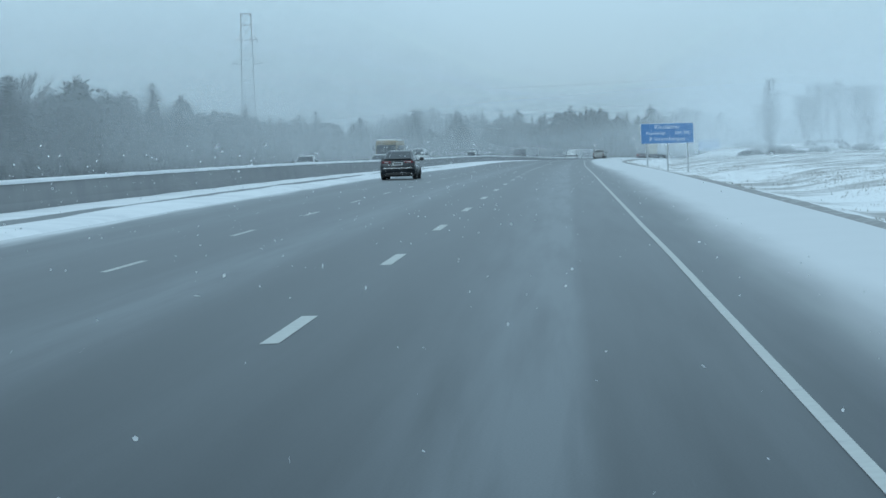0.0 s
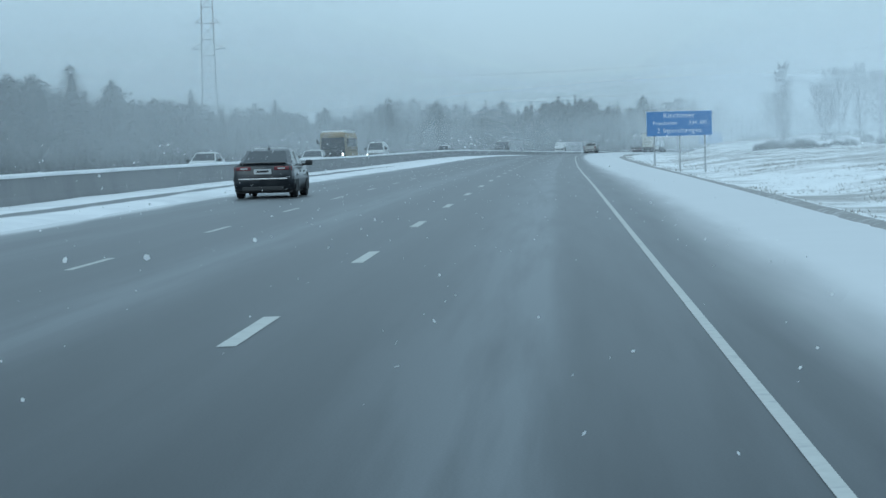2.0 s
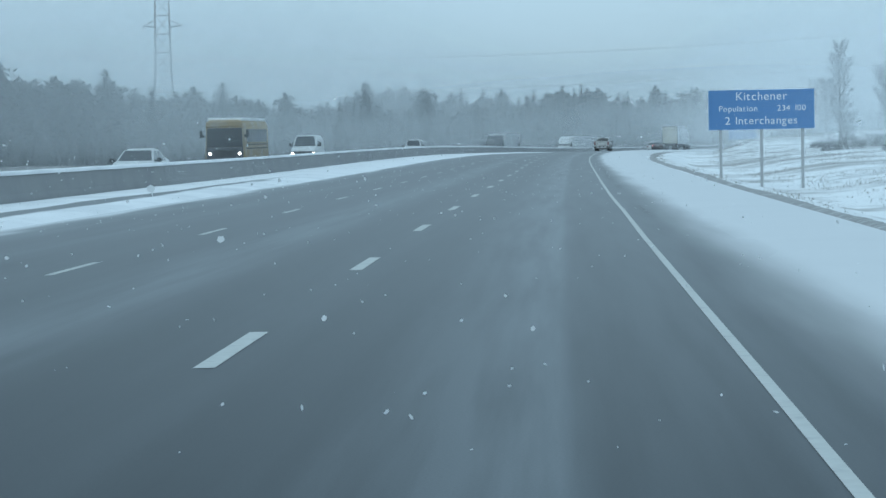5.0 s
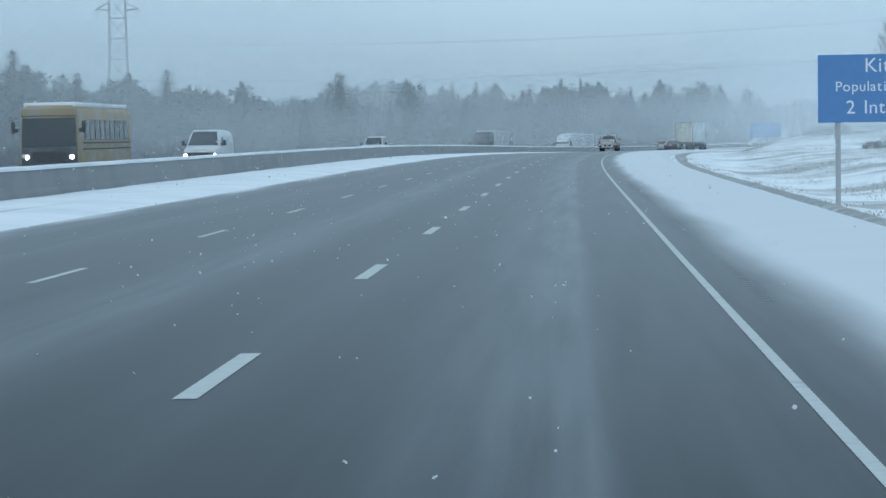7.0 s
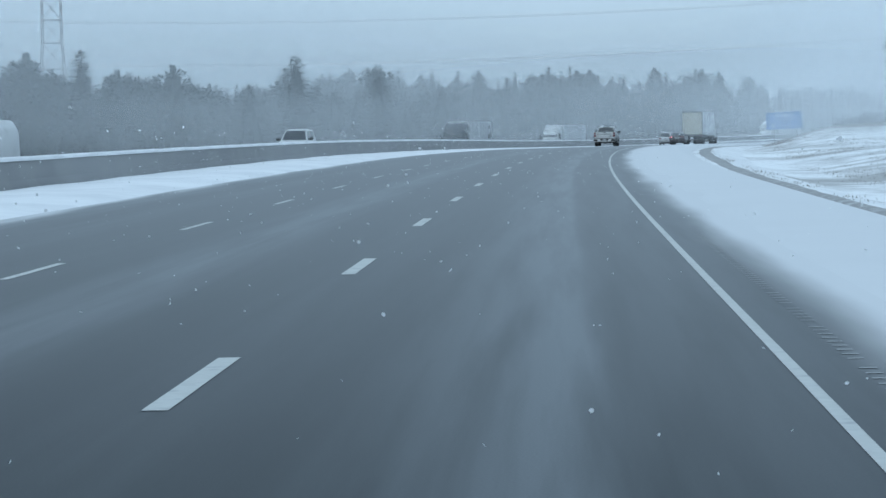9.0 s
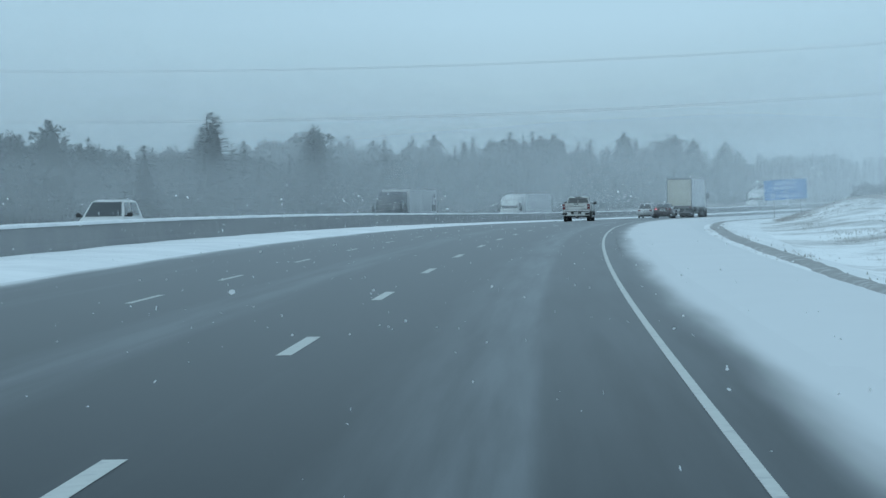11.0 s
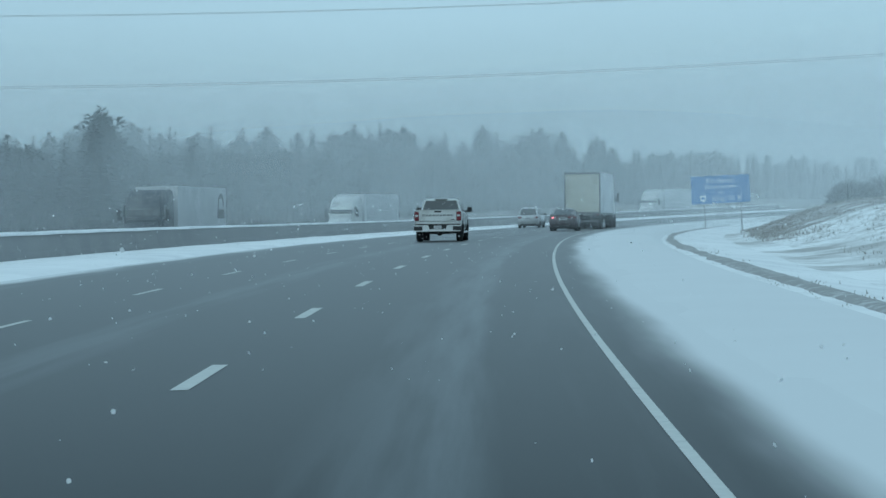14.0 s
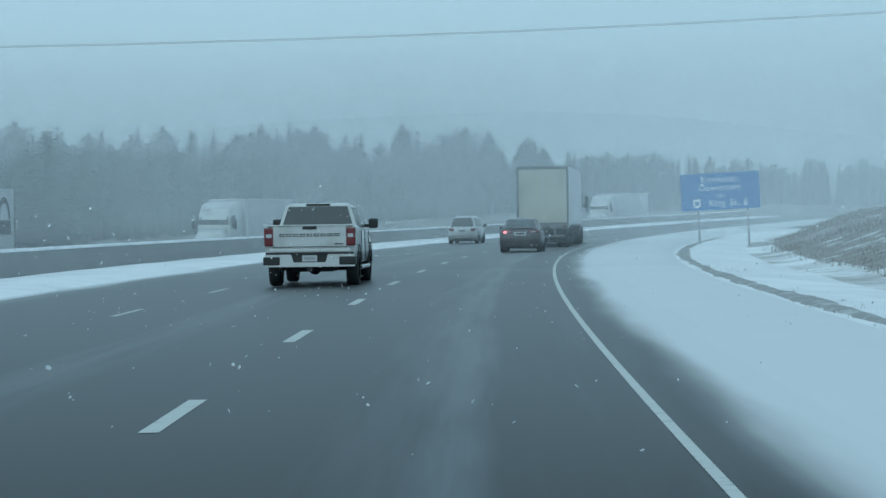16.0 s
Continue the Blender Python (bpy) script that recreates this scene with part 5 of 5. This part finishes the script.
while y < 860:
    ex = float(np.interp(y, EDGE_Y, EDGE_X))
    for row in range(2):
        if rt.random() < 0.95:
            pr = SPRUCE if rt.random() < 0.55 else PINE if rt.random() < 0.88 else BARE
            plant(pr, ex - 4 - row * 6.5 + rt.uniform(-2.2, 2.2), y + rt.uniform(-2, 2), rt.uniform(8.0, 11.8) + row * 0.4, "trees at the edge of the woods", rt)
    y += rt.uniform(4.6, 7.2)
# bare trees and scrub on the field right of the highway
for x, y, hgt in ((41, 426, 13.5), (47, 418, 9), (52, 440, 11), (54, 428, 12.5), (58, 432, 10), (44, 470, 8), (62, 450, 10), (70, 455, 9.0), (38, 395, 4.0), (56, 400, 6.0), (76, 500, 10), (49, 434, 8.5), (66, 430, 7.0)):
    plant(BARE[:1] if hgt > 12 else BARE[1:], x, y, hgt, "bare trees on the field", rt)


def woods(name, label, spots, seed, mat, full=1.0):
    """Far woods, too many to count: many crowns in one mesh."""
    rnd = random.Random(seed)
    pool = [conifer_crown(70 + i, 13.0, 2.9, boughs=int(120 * full)) for i in range(3)] + [pine_crown(80 + i, 13.0, 3.1) for i in range(3)]
    pool = [(np.array(v), f) for v, f in pool]
    av, af, off = [], [], 0
    for x, y, hgt in spots:
        v, f = rnd.choice(pool)
        a = rnd.uniform(0, 6.28)
        k = hgt / 13.0
        rot = np.array([[math.cos(a), -math.sin(a), 0], [math.sin(a), math.cos(a), 0], [0, 0, 1]])
        w = k * rnd.uniform(1.1, 1.7)
        av.append((v * (w, w, k)) @ rot.T + (x, y, ground_z(x, y) - 0.2))
        af.extend(tuple(i + off for i in q) for q in f)
        off += len(v)
    me = bpy.data.meshes.new(name)
    me.from_pydata(np.concatenate(av), [], af)
    me.materials.append(mat)
    return tagged(new(name, me), label, "woods", kind="stuff")


spots = []
rw = random.Random(8)
for row in range(3):
    y = 60.0
    while y < 840:
        ex = float(np.interp(y, EDGE_Y, EDGE_X))
        spots.append((ex - 15 - row * 7 + rw.uniform(-2.5, 2.5), y + rw.uniform(-3, 3), rw.uniform(9.5, 13.0) + row * 0.25))
        y += rw.uniform(5.0, 8.0)
woods("woods_behind", "deep dark conifer woods dusted with snow", spots, 3, M_NEEDLE)
spots = []
for row in range(5):
    x = -70.0
    while x < 95:
        spots.append((x + rw.uniform(-3, 3), 860 + row * 9 + 0.25 * max(0, x - 60) + rw.uniform(-4, 4), rw.uniform(11.0, 18.5) * float(np.interp(x, (45, 95), (1.0, 0.45))) + 0.4 * row))
        x += rw.uniform(3.2, 5.6)
# the woods go on to the right, lower and farther off
for row in range(4):
    x = 84.0
    while x < 190:
        y = 955 + row * 10 + rw.uniform(-4, 4)
        crest = float(np.interp(x, (84, 120, 190), (10.5, 7.2, 6.2))) + rw.uniform(-3.0, 1.2)
        spots.append((x + rw.uniform(-2, 2), y, max(3.0, crest - ground_z(x, y))))
        x += rw.uniform(3.0, 5.4)
woods("woods_ahead", "distant conifer woods beyond the bend, needles paled for haze", spots, 4, M_FARNEEDLE)

for t in SPRUCE + PINE + BARE:
    for o in (*t.children, t):
        bpy.data.objects.remove(o)

brush = []
for row in range(4):
    y = 60.0
    while y < 860:
        ex = float(np.interp(y, EDGE_Y, EDGE_X))
        brush.append((ex + 2.5 - row * 3.2 + rw.uniform(-1.5, 1.5), y + rw.uniform(-2, 2), rw.uniform(2.2, 4.4) + row * 0.5))
        y += rw.uniform(2.6, 4.6)
woods("undergrowth", "young conifers and brush along the woods, paled for low haze", brush, 9, M_BRUSH, 0.5)

# ---- power line ----
M_LATTICE = material("frosted_lattice_steel", (0.30, 0.305, 0.31), 0.7, metal=0.0, vary=0.1)
M_WIRE = material("dull_aluminium_wire", (0.5, 0.505, 0.51), 0.6, metal=0.0, vary=0.1)


def pylon(m, label, top=43.0):
    ob = thing("transmission_tower", m, label, "transmission tower")

    def half(z):
        return 2.9 - 1.2 * min(1, z / 20.0) - 0.35 * max(0, (z - 20) / 23.0)

    levels = [0, 6, 11, 15.5, 20, 24, 28, 32, 36, 40, top]
    for sx in (1, -1):
        for sy in (1, -1):
            bm = bmesh.new()
            rings = [[bm.verts.new((sx * half(a) + dx, sy * half(a) + dy, a)) for dx, dy in ((-0.07, -0.07), (0.07, -0.07), (0.07, 0.07), (-0.07, 0.07))] for a in levels]
            for a, b in zip(rings, rings[1:]):
                for i in range(4):
                    bm.faces.new((a[i], a[(i + 1) % 4], b[(i + 1) % 4], b[i]))
            part("leg", bm, M_LATTICE, ob)
    for a, b in zip(levels, levels[1:]):
        bm = bmesh.new()
        ha, hb = half(a), half(b)
        for s in (1, -1):
            for u in (1, -1):
                tube(bm, (-u * ha, s * ha, a), (u * hb, s * hb, b), 0.035, seg=4)
                tube(bm, (s * ha, -u * ha, a), (s * hb, u * hb, b), 0.035, seg=4)
            tube(bm, (-hb, s * hb, b), (hb, s * hb, b), 0.06, seg=4)
            tube(bm, (s * hb, -hb, b), (s * hb, hb, b), 0.06, seg=4)
        part("bracing", bm, M_LATTICE, ob)
    for z, reach in ((29.5, 4.1), (36.0, 2.9)):
        for s in (1, -1):
            bm = bmesh.new()
            tip = (s * reach, 0, z + 0.3)
            for u in (1, -1):
                tube(bm, (s * half(z), u * half(z), z), tip, 0.09, seg=4)
                tube(bm, (s * half(z), u * half(z), z + 1.5), tip, 0.06, seg=4)
            part("cross_arm", bm, M_LATTICE, ob)
            bm = bmesh.new()
            for k in range(6):
                tube(bm, (s * reach, 0, z + 0.2 - k * 0.2), (s * reach, 0, z + 0.08 - k * 0.2), 0.12, 0.05, 8)
            part("insulator", bm, M_LATTICE, ob)
    return ob


pylon(pose(-82.6, 608, ground_z(-82.6, 608) - 0.2, 0, 0, 6), "tall grey steel lattice transmission tower behind the woods")


def wire(a, b, sag, r=0.016):
    a, b = Vector(a), Vector(b)
    cu = bpy.data.curves.new("power_line", "CURVE")
    cu.dimensions = "3D"
    cu.bevel_depth = r
    cu.bevel_resolution = 1
    sp = cu.splines.new("POLY")
    n = 24
    sp.points.add(n)
    for i in range(n + 1):
        t = i / n
        p = a.lerp(b, t) - Vector((0, 0, sag * 4 * t * (1 - t)))
        sp.points[i].co = (*p, 1)
    cu.materials.append(M_WIRE)
    return tagged(new("power_line", cu), "thin sagging overhead power line across the road", "power line", "overhead power lines")


for y, zl, zr in ((508, 10.9, 20.4), (511.5, 11.2, 20.7), (509, 16.5, 26.0), (512, 16.8, 26.3)):
    wire((-110, y - 4, zl), (150, y + 14, zr), 6.6)

# ---- roadside: gutter strip, scrub, rumble strip ----
M_GUTTER = material("bare_wet_gravel_and_grass", (0.33, 0.325, 0.32), 0.9, vary=0.2, scale=6.0, colour2=(0.56, 0.565, 0.57), mask_scale=1.6, mask=(0.5, 0.64), mask_rough=0.72)
M_SCRUB = material("dead_brown_scrub", (0.38, 0.36, 0.34), 0.95, vary=0.3, scale=2.0, island=0.35)


def gutter_c(s):
    return 8.75 + float(np.interp(s, (300, 335, 420, 455), (0.0, 0.4, 0.3, 0.0))) + 0.25 * n2(s * 0.02, 2.0) + 0.12 * n2(s * 0.12, 4.0)


gs = np.arange(-40, 560, 0.8)
gv = []
for s in gs:
    c0 = gutter_c(s)
    wd = 0.17 + float(np.interp(s, (300, 340, 420, 460), (0.0, 0.14, 0.06, 0.0))) + 0.08 * n2(s * 0.3, 6.0) + 0.08 * n2(s * 0.06, 9.0)
    rag = float(np.interp(s, (380, 410), (0.08, 0.17)))
    wd += (rag - 0.08) * (2.2 * n2(s * 0.10, 5.5) - 0.3)
    left, right = c0 - wd + rag * n2(s * 0.9, 3.3), c0 + wd + rag * n2(s * 0.9, 7.7)
    right = max(right, left + 0.03)
    for c, up in ((left - 0.25, -0.06), (left, 0.05), ((left + right) / 2, 0.07), (right, 0.05), (right + 0.25, -0.06)):
        gv.append(tuple(on_road(s, c, profile(c, s) + up)))
gf = [(i * 5 + j, i * 5 + j + 1, (i + 1) * 5 + j + 1, (i + 1) * 5 + j) for i in range(len(gs) - 1) for j in range(4)]
me = bpy.data.meshes.new("gutter")
me.from_pydata(gv, [], gf)
me.polygons.foreach_set("use_smooth", [True] * len(me.polygons))
me.materials.append(M_GUTTER)
tagged(new("gutter", me), "bare gravel and grass gutter along the snowy shoulder", "gutter", kind="structure")


def scrub(name, label, count, area, hgt, seed, mat):
    """Clumps of dead stalks, too many to count."""
    rnd = random.Random(seed)
    v, f = [], []
    s0, s1, c0, c1 = area
    done = 0
    while done < count:
        s, c = rnd.uniform(s0, s1), rnd.uniform(c0, c1)
        if n2(s * 0.06, c * 0.13, 20.0) < 0.02:
            if rnd.random() < 0.85:
                done += 0.2
                continue
        done += 1
        base = on_road(s, c, profile(c, s) - 0.03)
        for _ in range(9):
            p = base + Vector((rnd.gauss(0, 0.35), rnd.gauss(0, 0.35), 0))
            d = Vector((rnd.gauss(0, 0.35), rnd.gauss(0, 0.35), 1)).normalized() * rnd.uniform(0.3, 1.0) * hgt
            side = Vector((rnd.uniform(-1, 1), rnd.uniform(-1, 1), 0)) * 0.022
            i = len(v)
            v.extend([tuple(p - side), tuple(p + side), tuple(p + d)])
            f.append((i, i + 1, i + 2))
    me = bpy.data.meshes.new(name)
    me.from_pydata(v, [], f)
    me.materials.append(mat)
    return tagged(new(name, me), label, "dead grass", kind="stuff")


scrub("dead_grass", "dry brown grass stalks poking through field snow", 16000, (20, 470, 14.5, 75), 0.2, 12, M_SCRUB)
scrub("bank_scrub", "brown weeds covering the snowy bank", 15000, (445, 600, 13.5, 42), 0.24, 13, M_SCRUB)

scrub("gutter_grass", "short dead grass tufts along the gutter edge", 900, (-20, 560, 8.45, 9.4), 0.10, 14, M_SCRUB)


def bush(m, label, seed, r, group, twigs=3200):
    ob = thing("bush", m, label, "bush", group)
    rnd = random.Random(seed)
    v, f = [], []
    for _ in range(twigs):
        d = Vector((rnd.gauss(0, 1), rnd.gauss(0, 1), abs(rnd.gauss(0, 0.9)))).normalized()
        p = Vector((d.x * r, d.y * r, d.z * r * 0.95)) * rnd.uniform(0.35, 1.0) ** 0.5
        e = (d + Vector((rnd.uniform(-1, 1), rnd.uniform(-1, 1), rnd.uniform(-0.5, 1))) * 0.6).normalized() * rnd.uniform(0.15, 0.38)
        side = e.cross(Vector((rnd.uniform(-1, 1), 0.3, 0.2))).normalized() * 0.02
        i = len(v)
        v.extend([tuple(p - side), tuple(p + side), tuple(p + e)])
        f.append((i, i + 1, i + 2))
    me = bpy.data.meshes.new("foliage")
    me.from_pydata(v, [], f)
    me.materials.append(M_TWIG)
    tw = new("foliage", me)
    tw.parent = ob
    bm = bmesh.new()
    for k in range(6):
        a = k * 1.05
        tube(bm, (0, 0, -0.3), (0.6 * r * math.cos(a), 0.6 * r * math.sin(a), 0.7 * r), 0.05, 0.02, 5)
    part("stem", bm, M_BARK, ob)
    return ob


for i, (s, c, r) in enumerate(((500, 20.8, 1.7), (504, 23.5, 2.0), (511, 22.0, 1.3))):
    bush(road_pose(s, c, profile(c, s) - 0.1), "dark leafless bush on the snowy bank", 40 + i, r, "bushes on the bank")

rb = random.Random(21)
for i in range(26):
    s, c = rb.uniform(300, 440), rb.uniform(26, 62)
    bush(road_pose(s, c, profile(c, s) - 0.1), "low grey leafless shrub in the snowy field", 60 + i, rb.uniform(0.6, 1.6), "shrubs on the field", 900)

post = thing("marker_post", road_pose(480, 19.8, profile(19.8, 480)), "dark weathered marker post on the scrubby bank", "post")
bm = bmesh.new()
tube(bm, (0, 0, -0.5), (0.03, 0, 1.25), 0.07, 0.06, 8)
part("shaft", bm, M_TRIM, post)
bm = bmesh.new()
tube(bm, (0.03, 0, 1.25), (0.03, 0, 1.29), 0.08, 0.05, 8)
part("cap", bm, M_SNOW, post, "snow on the post top")

rumble = tagged(new("rumble_strip"), "row of shallow rumble grooves filled with snow", "rumble strip", kind="structure")
bm = bmesh.new()
for dx, dy in ((-0.055, -0.03), (0.055, -0.03), (0.055, 0.03), (-0.055, 0.03)):
    bm.verts.new((dx, dy, 0))
bm.faces.new(bm.verts[:])
groove_me = bpy.data.meshes.new("groove")
bm.to_mesh(groove_me)
bm.free()
groove_me.materials.append(M_GROOVE)
rr_ = random.Random(3)
for s in [*np.arange(150, 158, 0.3), *np.arange(176, 184, 0.3), *np.arange(192, 236, 0.3), *np.arange(312, 334, 0.3)]:
    if rr_.random() < 0.12 + 0.3 * max(0, n2(s * 0.2, 30.0)):
        continue
    g = new("groove", groove_me)
    g.parent = rumble
    g.matrix_basis = road_pose(s, 4.2, 0.004)

# ---- falling snow ----
M_FLAKE = needle_material("falling_snow_flakes", (0.93, 0.94, 0.95), (0.95, 0.96, 0.97), (0.4, 0.6), 0.5)


def snowfall(name, label, regions, seed):
    """Flakes hanging in the air; regions of (s from, s to, c from, c to, top, flakes, size)."""
    rng = np.random.default_rng(seed)
    vs = []
    for s0, s1, c0, c1, top, count, size in regions:
        s = rng.uniform(s0, s1, count)
        c = rng.uniform(c0, c1, count)
        t = np.interp(s, S_AXIS, ROAD_TURN)
        base = np.interp(s, S_AXIS, ROAD_Z)
        p = np.stack([np.interp(s, S_AXIS, ROAD_X) + c * np.cos(t), np.interp(s, S_AXIS, ROAD_Y) + c * np.sin(t), base + rng.uniform(0.3, top, count)], 1)
        a = rng.normal(size=(count, 3))
        a /= np.linalg.norm(a, axis=1)[:, None]
        b = np.cross(a, rng.normal(size=(count, 3)))
        b /= np.linalg.norm(b, axis=1)[:, None]
        k = size * rng.uniform(0.6, 1.3, count)[:, None]
        ring = [p + (a * math.cos(math.pi * q / 3) * (0.7 if q % 2 else 1.0) + b * math.sin(math.pi * q / 3) * (1.0 if q % 2 else 0.75)) * k for q in range(6)]
        clear = np.hypot(c - 2.4, p[:, 2] - base - 1.55) > 0.7
        vs.append(np.stack(ring, 1)[clear].reshape(-1, 3))
    v = np.concatenate(vs)
    n = len(v) // 6
    me = bpy.data.meshes.new(name)
    me.vertices.add(len(v))
    me.vertices.foreach_set("co", v.astype(np.float32).ravel())
    me.loops.add(6 * n)
    me.loops.foreach_set("vertex_index", np.arange(6 * n, dtype=np.int32))
    me.polygons.add(n)
    me.polygons.foreach_set("loop_start", np.arange(0, 6 * n, 6, dtype=np.int32))
    me.update()
    me.validate()
    me.materials.append(M_FLAKE)
    return tagged(new(name, me), label, "falling snow", kind="stuff")


snowfall("snowfall", "small white snowflakes falling over the road", [(-16, 420, -7, 4.8, 1.75, 5500, 0.0065), (-16, 420, -7, 4.8, 1.6, 4200, 0.012)], 1)


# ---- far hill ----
# the sky-blue emission stands in for the haze before the hill
M_HILL = material("far_hill_with_haze_glow", (0.30, 0.30, 0.30), 0.95, vary=0.04, scale=0.004, emit=(0.40, 0.62, 0.76), strength=0.42)
hv, hf = [], []
for i in range(81):
    deg = -30 + i * 1.0
    a = radians(deg)
    top = 15 + 16 * math.exp(-((deg - 3.0) / 7.0) ** 2) + 4 * n2(i * 0.15, 3.0, 7.0) + 1.2 * n2(i * 0.8, 1.0, 2.0)
    for r, z in ((1240, -20), (1270, top * 0.6), (1320, top)):
        hv.append((r * math.sin(a), r * math.cos(a), z))
for i in range(80):
    for j in range(2):
        hf.append((i * 3 + j, (i + 1) * 3 + j, (i + 1) * 3 + j + 1, i * 3 + j + 1))
me = bpy.data.meshes.new("backdrop_hill")
me.from_pydata(hv, [], hf)
me.polygons.foreach_set("use_smooth", [True] * len(me.polygons))
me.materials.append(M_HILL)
tagged(new("backdrop_hill", me), "faint wooded hill beyond the bend, its haze put in as a glow", "hill", kind="structure")


# ---- haze of airborne snow, as added sheets ----
# bluish, to give the sheets the colour of the haze
VEIL_TINT = (0.91, 0.96, 0.99)


def veil_material(cover, solid_left, solid_right, low, top):
    """Sheet in place of snowy haze: most light passes, the rest scatters forward and back. The UV map runs 0 to 1
    across, and up in metres.
    """
    m = bpy.data.materials.new("airborne_snow_haze")
    m.use_nodes = True
    n, l = m.node_tree.nodes, m.node_tree.links
    n.remove(n["Principled BSDF"])
    df = n.new("ShaderNodeBsdfDiffuse")
    tl = n.new("ShaderNodeBsdfTranslucent")
    for q in (df, tl):
        q.inputs["Color"].default_value = (*VEIL_TINT, 1)
    sc = n.new("ShaderNodeMixShader")
    l.new(df.outputs[0], sc.inputs[1])
    l.new(tl.outputs[0], sc.inputs[2])
    uv = n.new("ShaderNodeUVMap")
    sep = n.new("ShaderNodeSeparateXYZ")
    l.new(uv.outputs[0], sep.inputs[0])
    tc = n.new("ShaderNodeTexCoord")
    no = n.new("ShaderNodeTexNoise")
    no.inputs["Scale"].default_value = 0.035
    no.inputs["Detail"].default_value = 3.0
    l.new(tc.outputs["Object"], no.inputs["Vector"])
    fade = []
    # thins out sideways and upwards, and is thinner or thicker near the ground
    for src, a, b, lo, hi in ((sep.outputs[0], 0.0, solid_left, 0.0, 1.0), (sep.outputs[0], 1.0, 1.0 - solid_right, 0.0, 1.0), (sep.outputs[1], top, 0.6 * top, 0.0, 1.0),
                              (sep.outputs[1], -0.2, 2.2, low, 1.15), (no.outputs[0], 0.3, 0.7, 0.75 * cover, 1.25 * cover)):
        r = n.new("ShaderNodeMapRange")
        r.interpolation_type = "SMOOTHSTEP"
        for k, val in enumerate((a, b, lo, hi)):
            r.inputs[k + 1].default_value = val
        l.new(src, r.inputs[0])
        fade.append(r.outputs[0])
    val = fade[0]
    for q in fade[1:]:
        mu = n.new("ShaderNodeMath")
        mu.operation = "MULTIPLY"
        l.new(val, mu.inputs[0])
        l.new(q, mu.inputs[1])
        val = mu.outputs[0]
    tr = n.new("ShaderNodeBsdfTransparent")
    mx = n.new("ShaderNodeMixShader")
    l.new(val, mx.inputs[0])
    l.new(tr.outputs[0], mx.inputs[1])
    l.new(sc.outputs[0], mx.inputs[2])
    l.new(mx.outputs[0], n["Material Output"].inputs["Surface"])
    return m


def snow_veil(s, c0, c1, top, mat):
    """A slightly bowed translucent sheet across the land, added to imitate haze."""
    n = 40
    v, f, uvs = [], [], []
    for i in range(n + 1):
        c = c0 + (c1 - c0) * i / n
        p = on_road(s, c)
        for z in (-6.0, 0.0, 2.0, 0.3 * top, 0.55 * top, 0.8 * top, top):
            v.append((p.x, p.y + 5.0 * n2(c * 0.015, s, 1.0) + 0.12 * z * n2(c * 0.02, s, 4.0), p.z + z))
            uvs.append((i / n, z))
    for i in range(n):
        for j in range(6):
            a = i * 7 + j
            f.append((a, a + 7, a + 8, a + 1))
    me = bpy.data.meshes.new("snow_veil")
    me.from_pydata(v, [], f)
    uvl = me.uv_layers.new(name="UVMap")
    ids = np.zeros(len(me.loops), dtype=np.int32)
    me.loops.foreach_get("vertex_index", ids)
    uvl.data.foreach_set("uv", np.array(uvs, dtype=np.float32)[ids].ravel())
    me.polygons.foreach_set("use_smooth", [True] * len(me.polygons))
    me.materials.append(mat)
    return tagged(new("snow_veil", me), "thin added sheet standing in for the haze of airborne snow", "blowing snow", kind="stuff")


M_VEIL_LEFT = veil_material(0.105, 0.0001, 0.075, 0.7, 20.0)
M_VEIL_RIGHT = veil_material(0.13, 0.07, 0.0001, 0.5, 18.0)
M_VEIL_NEAR = veil_material(0.11, 0.05, 0.05, 0.2, 9.0)
M_VEIL_FAR = veil_material(0.119, 0.05, 0.05, 0.6, 26.0)
for s in range(70, 440, 40):
    snow_veil(s, -150, -6, 20.0, M_VEIL_LEFT)
    snow_veil(s, 6, 230, 18.0, M_VEIL_RIGHT)
for s in (447, 470, 491):
    snow_veil(s, -170, 260, 9.0, M_VEIL_NEAR)
for s in (540, 590, 645, 700, 770):
    snow_veil(s, -210, 300, 26.0, M_VEIL_FAR)
for s in (548, 605, 660, 735, 800):
    snow_veil(s, 2, 300, 18.0, M_VEIL_RIGHT)
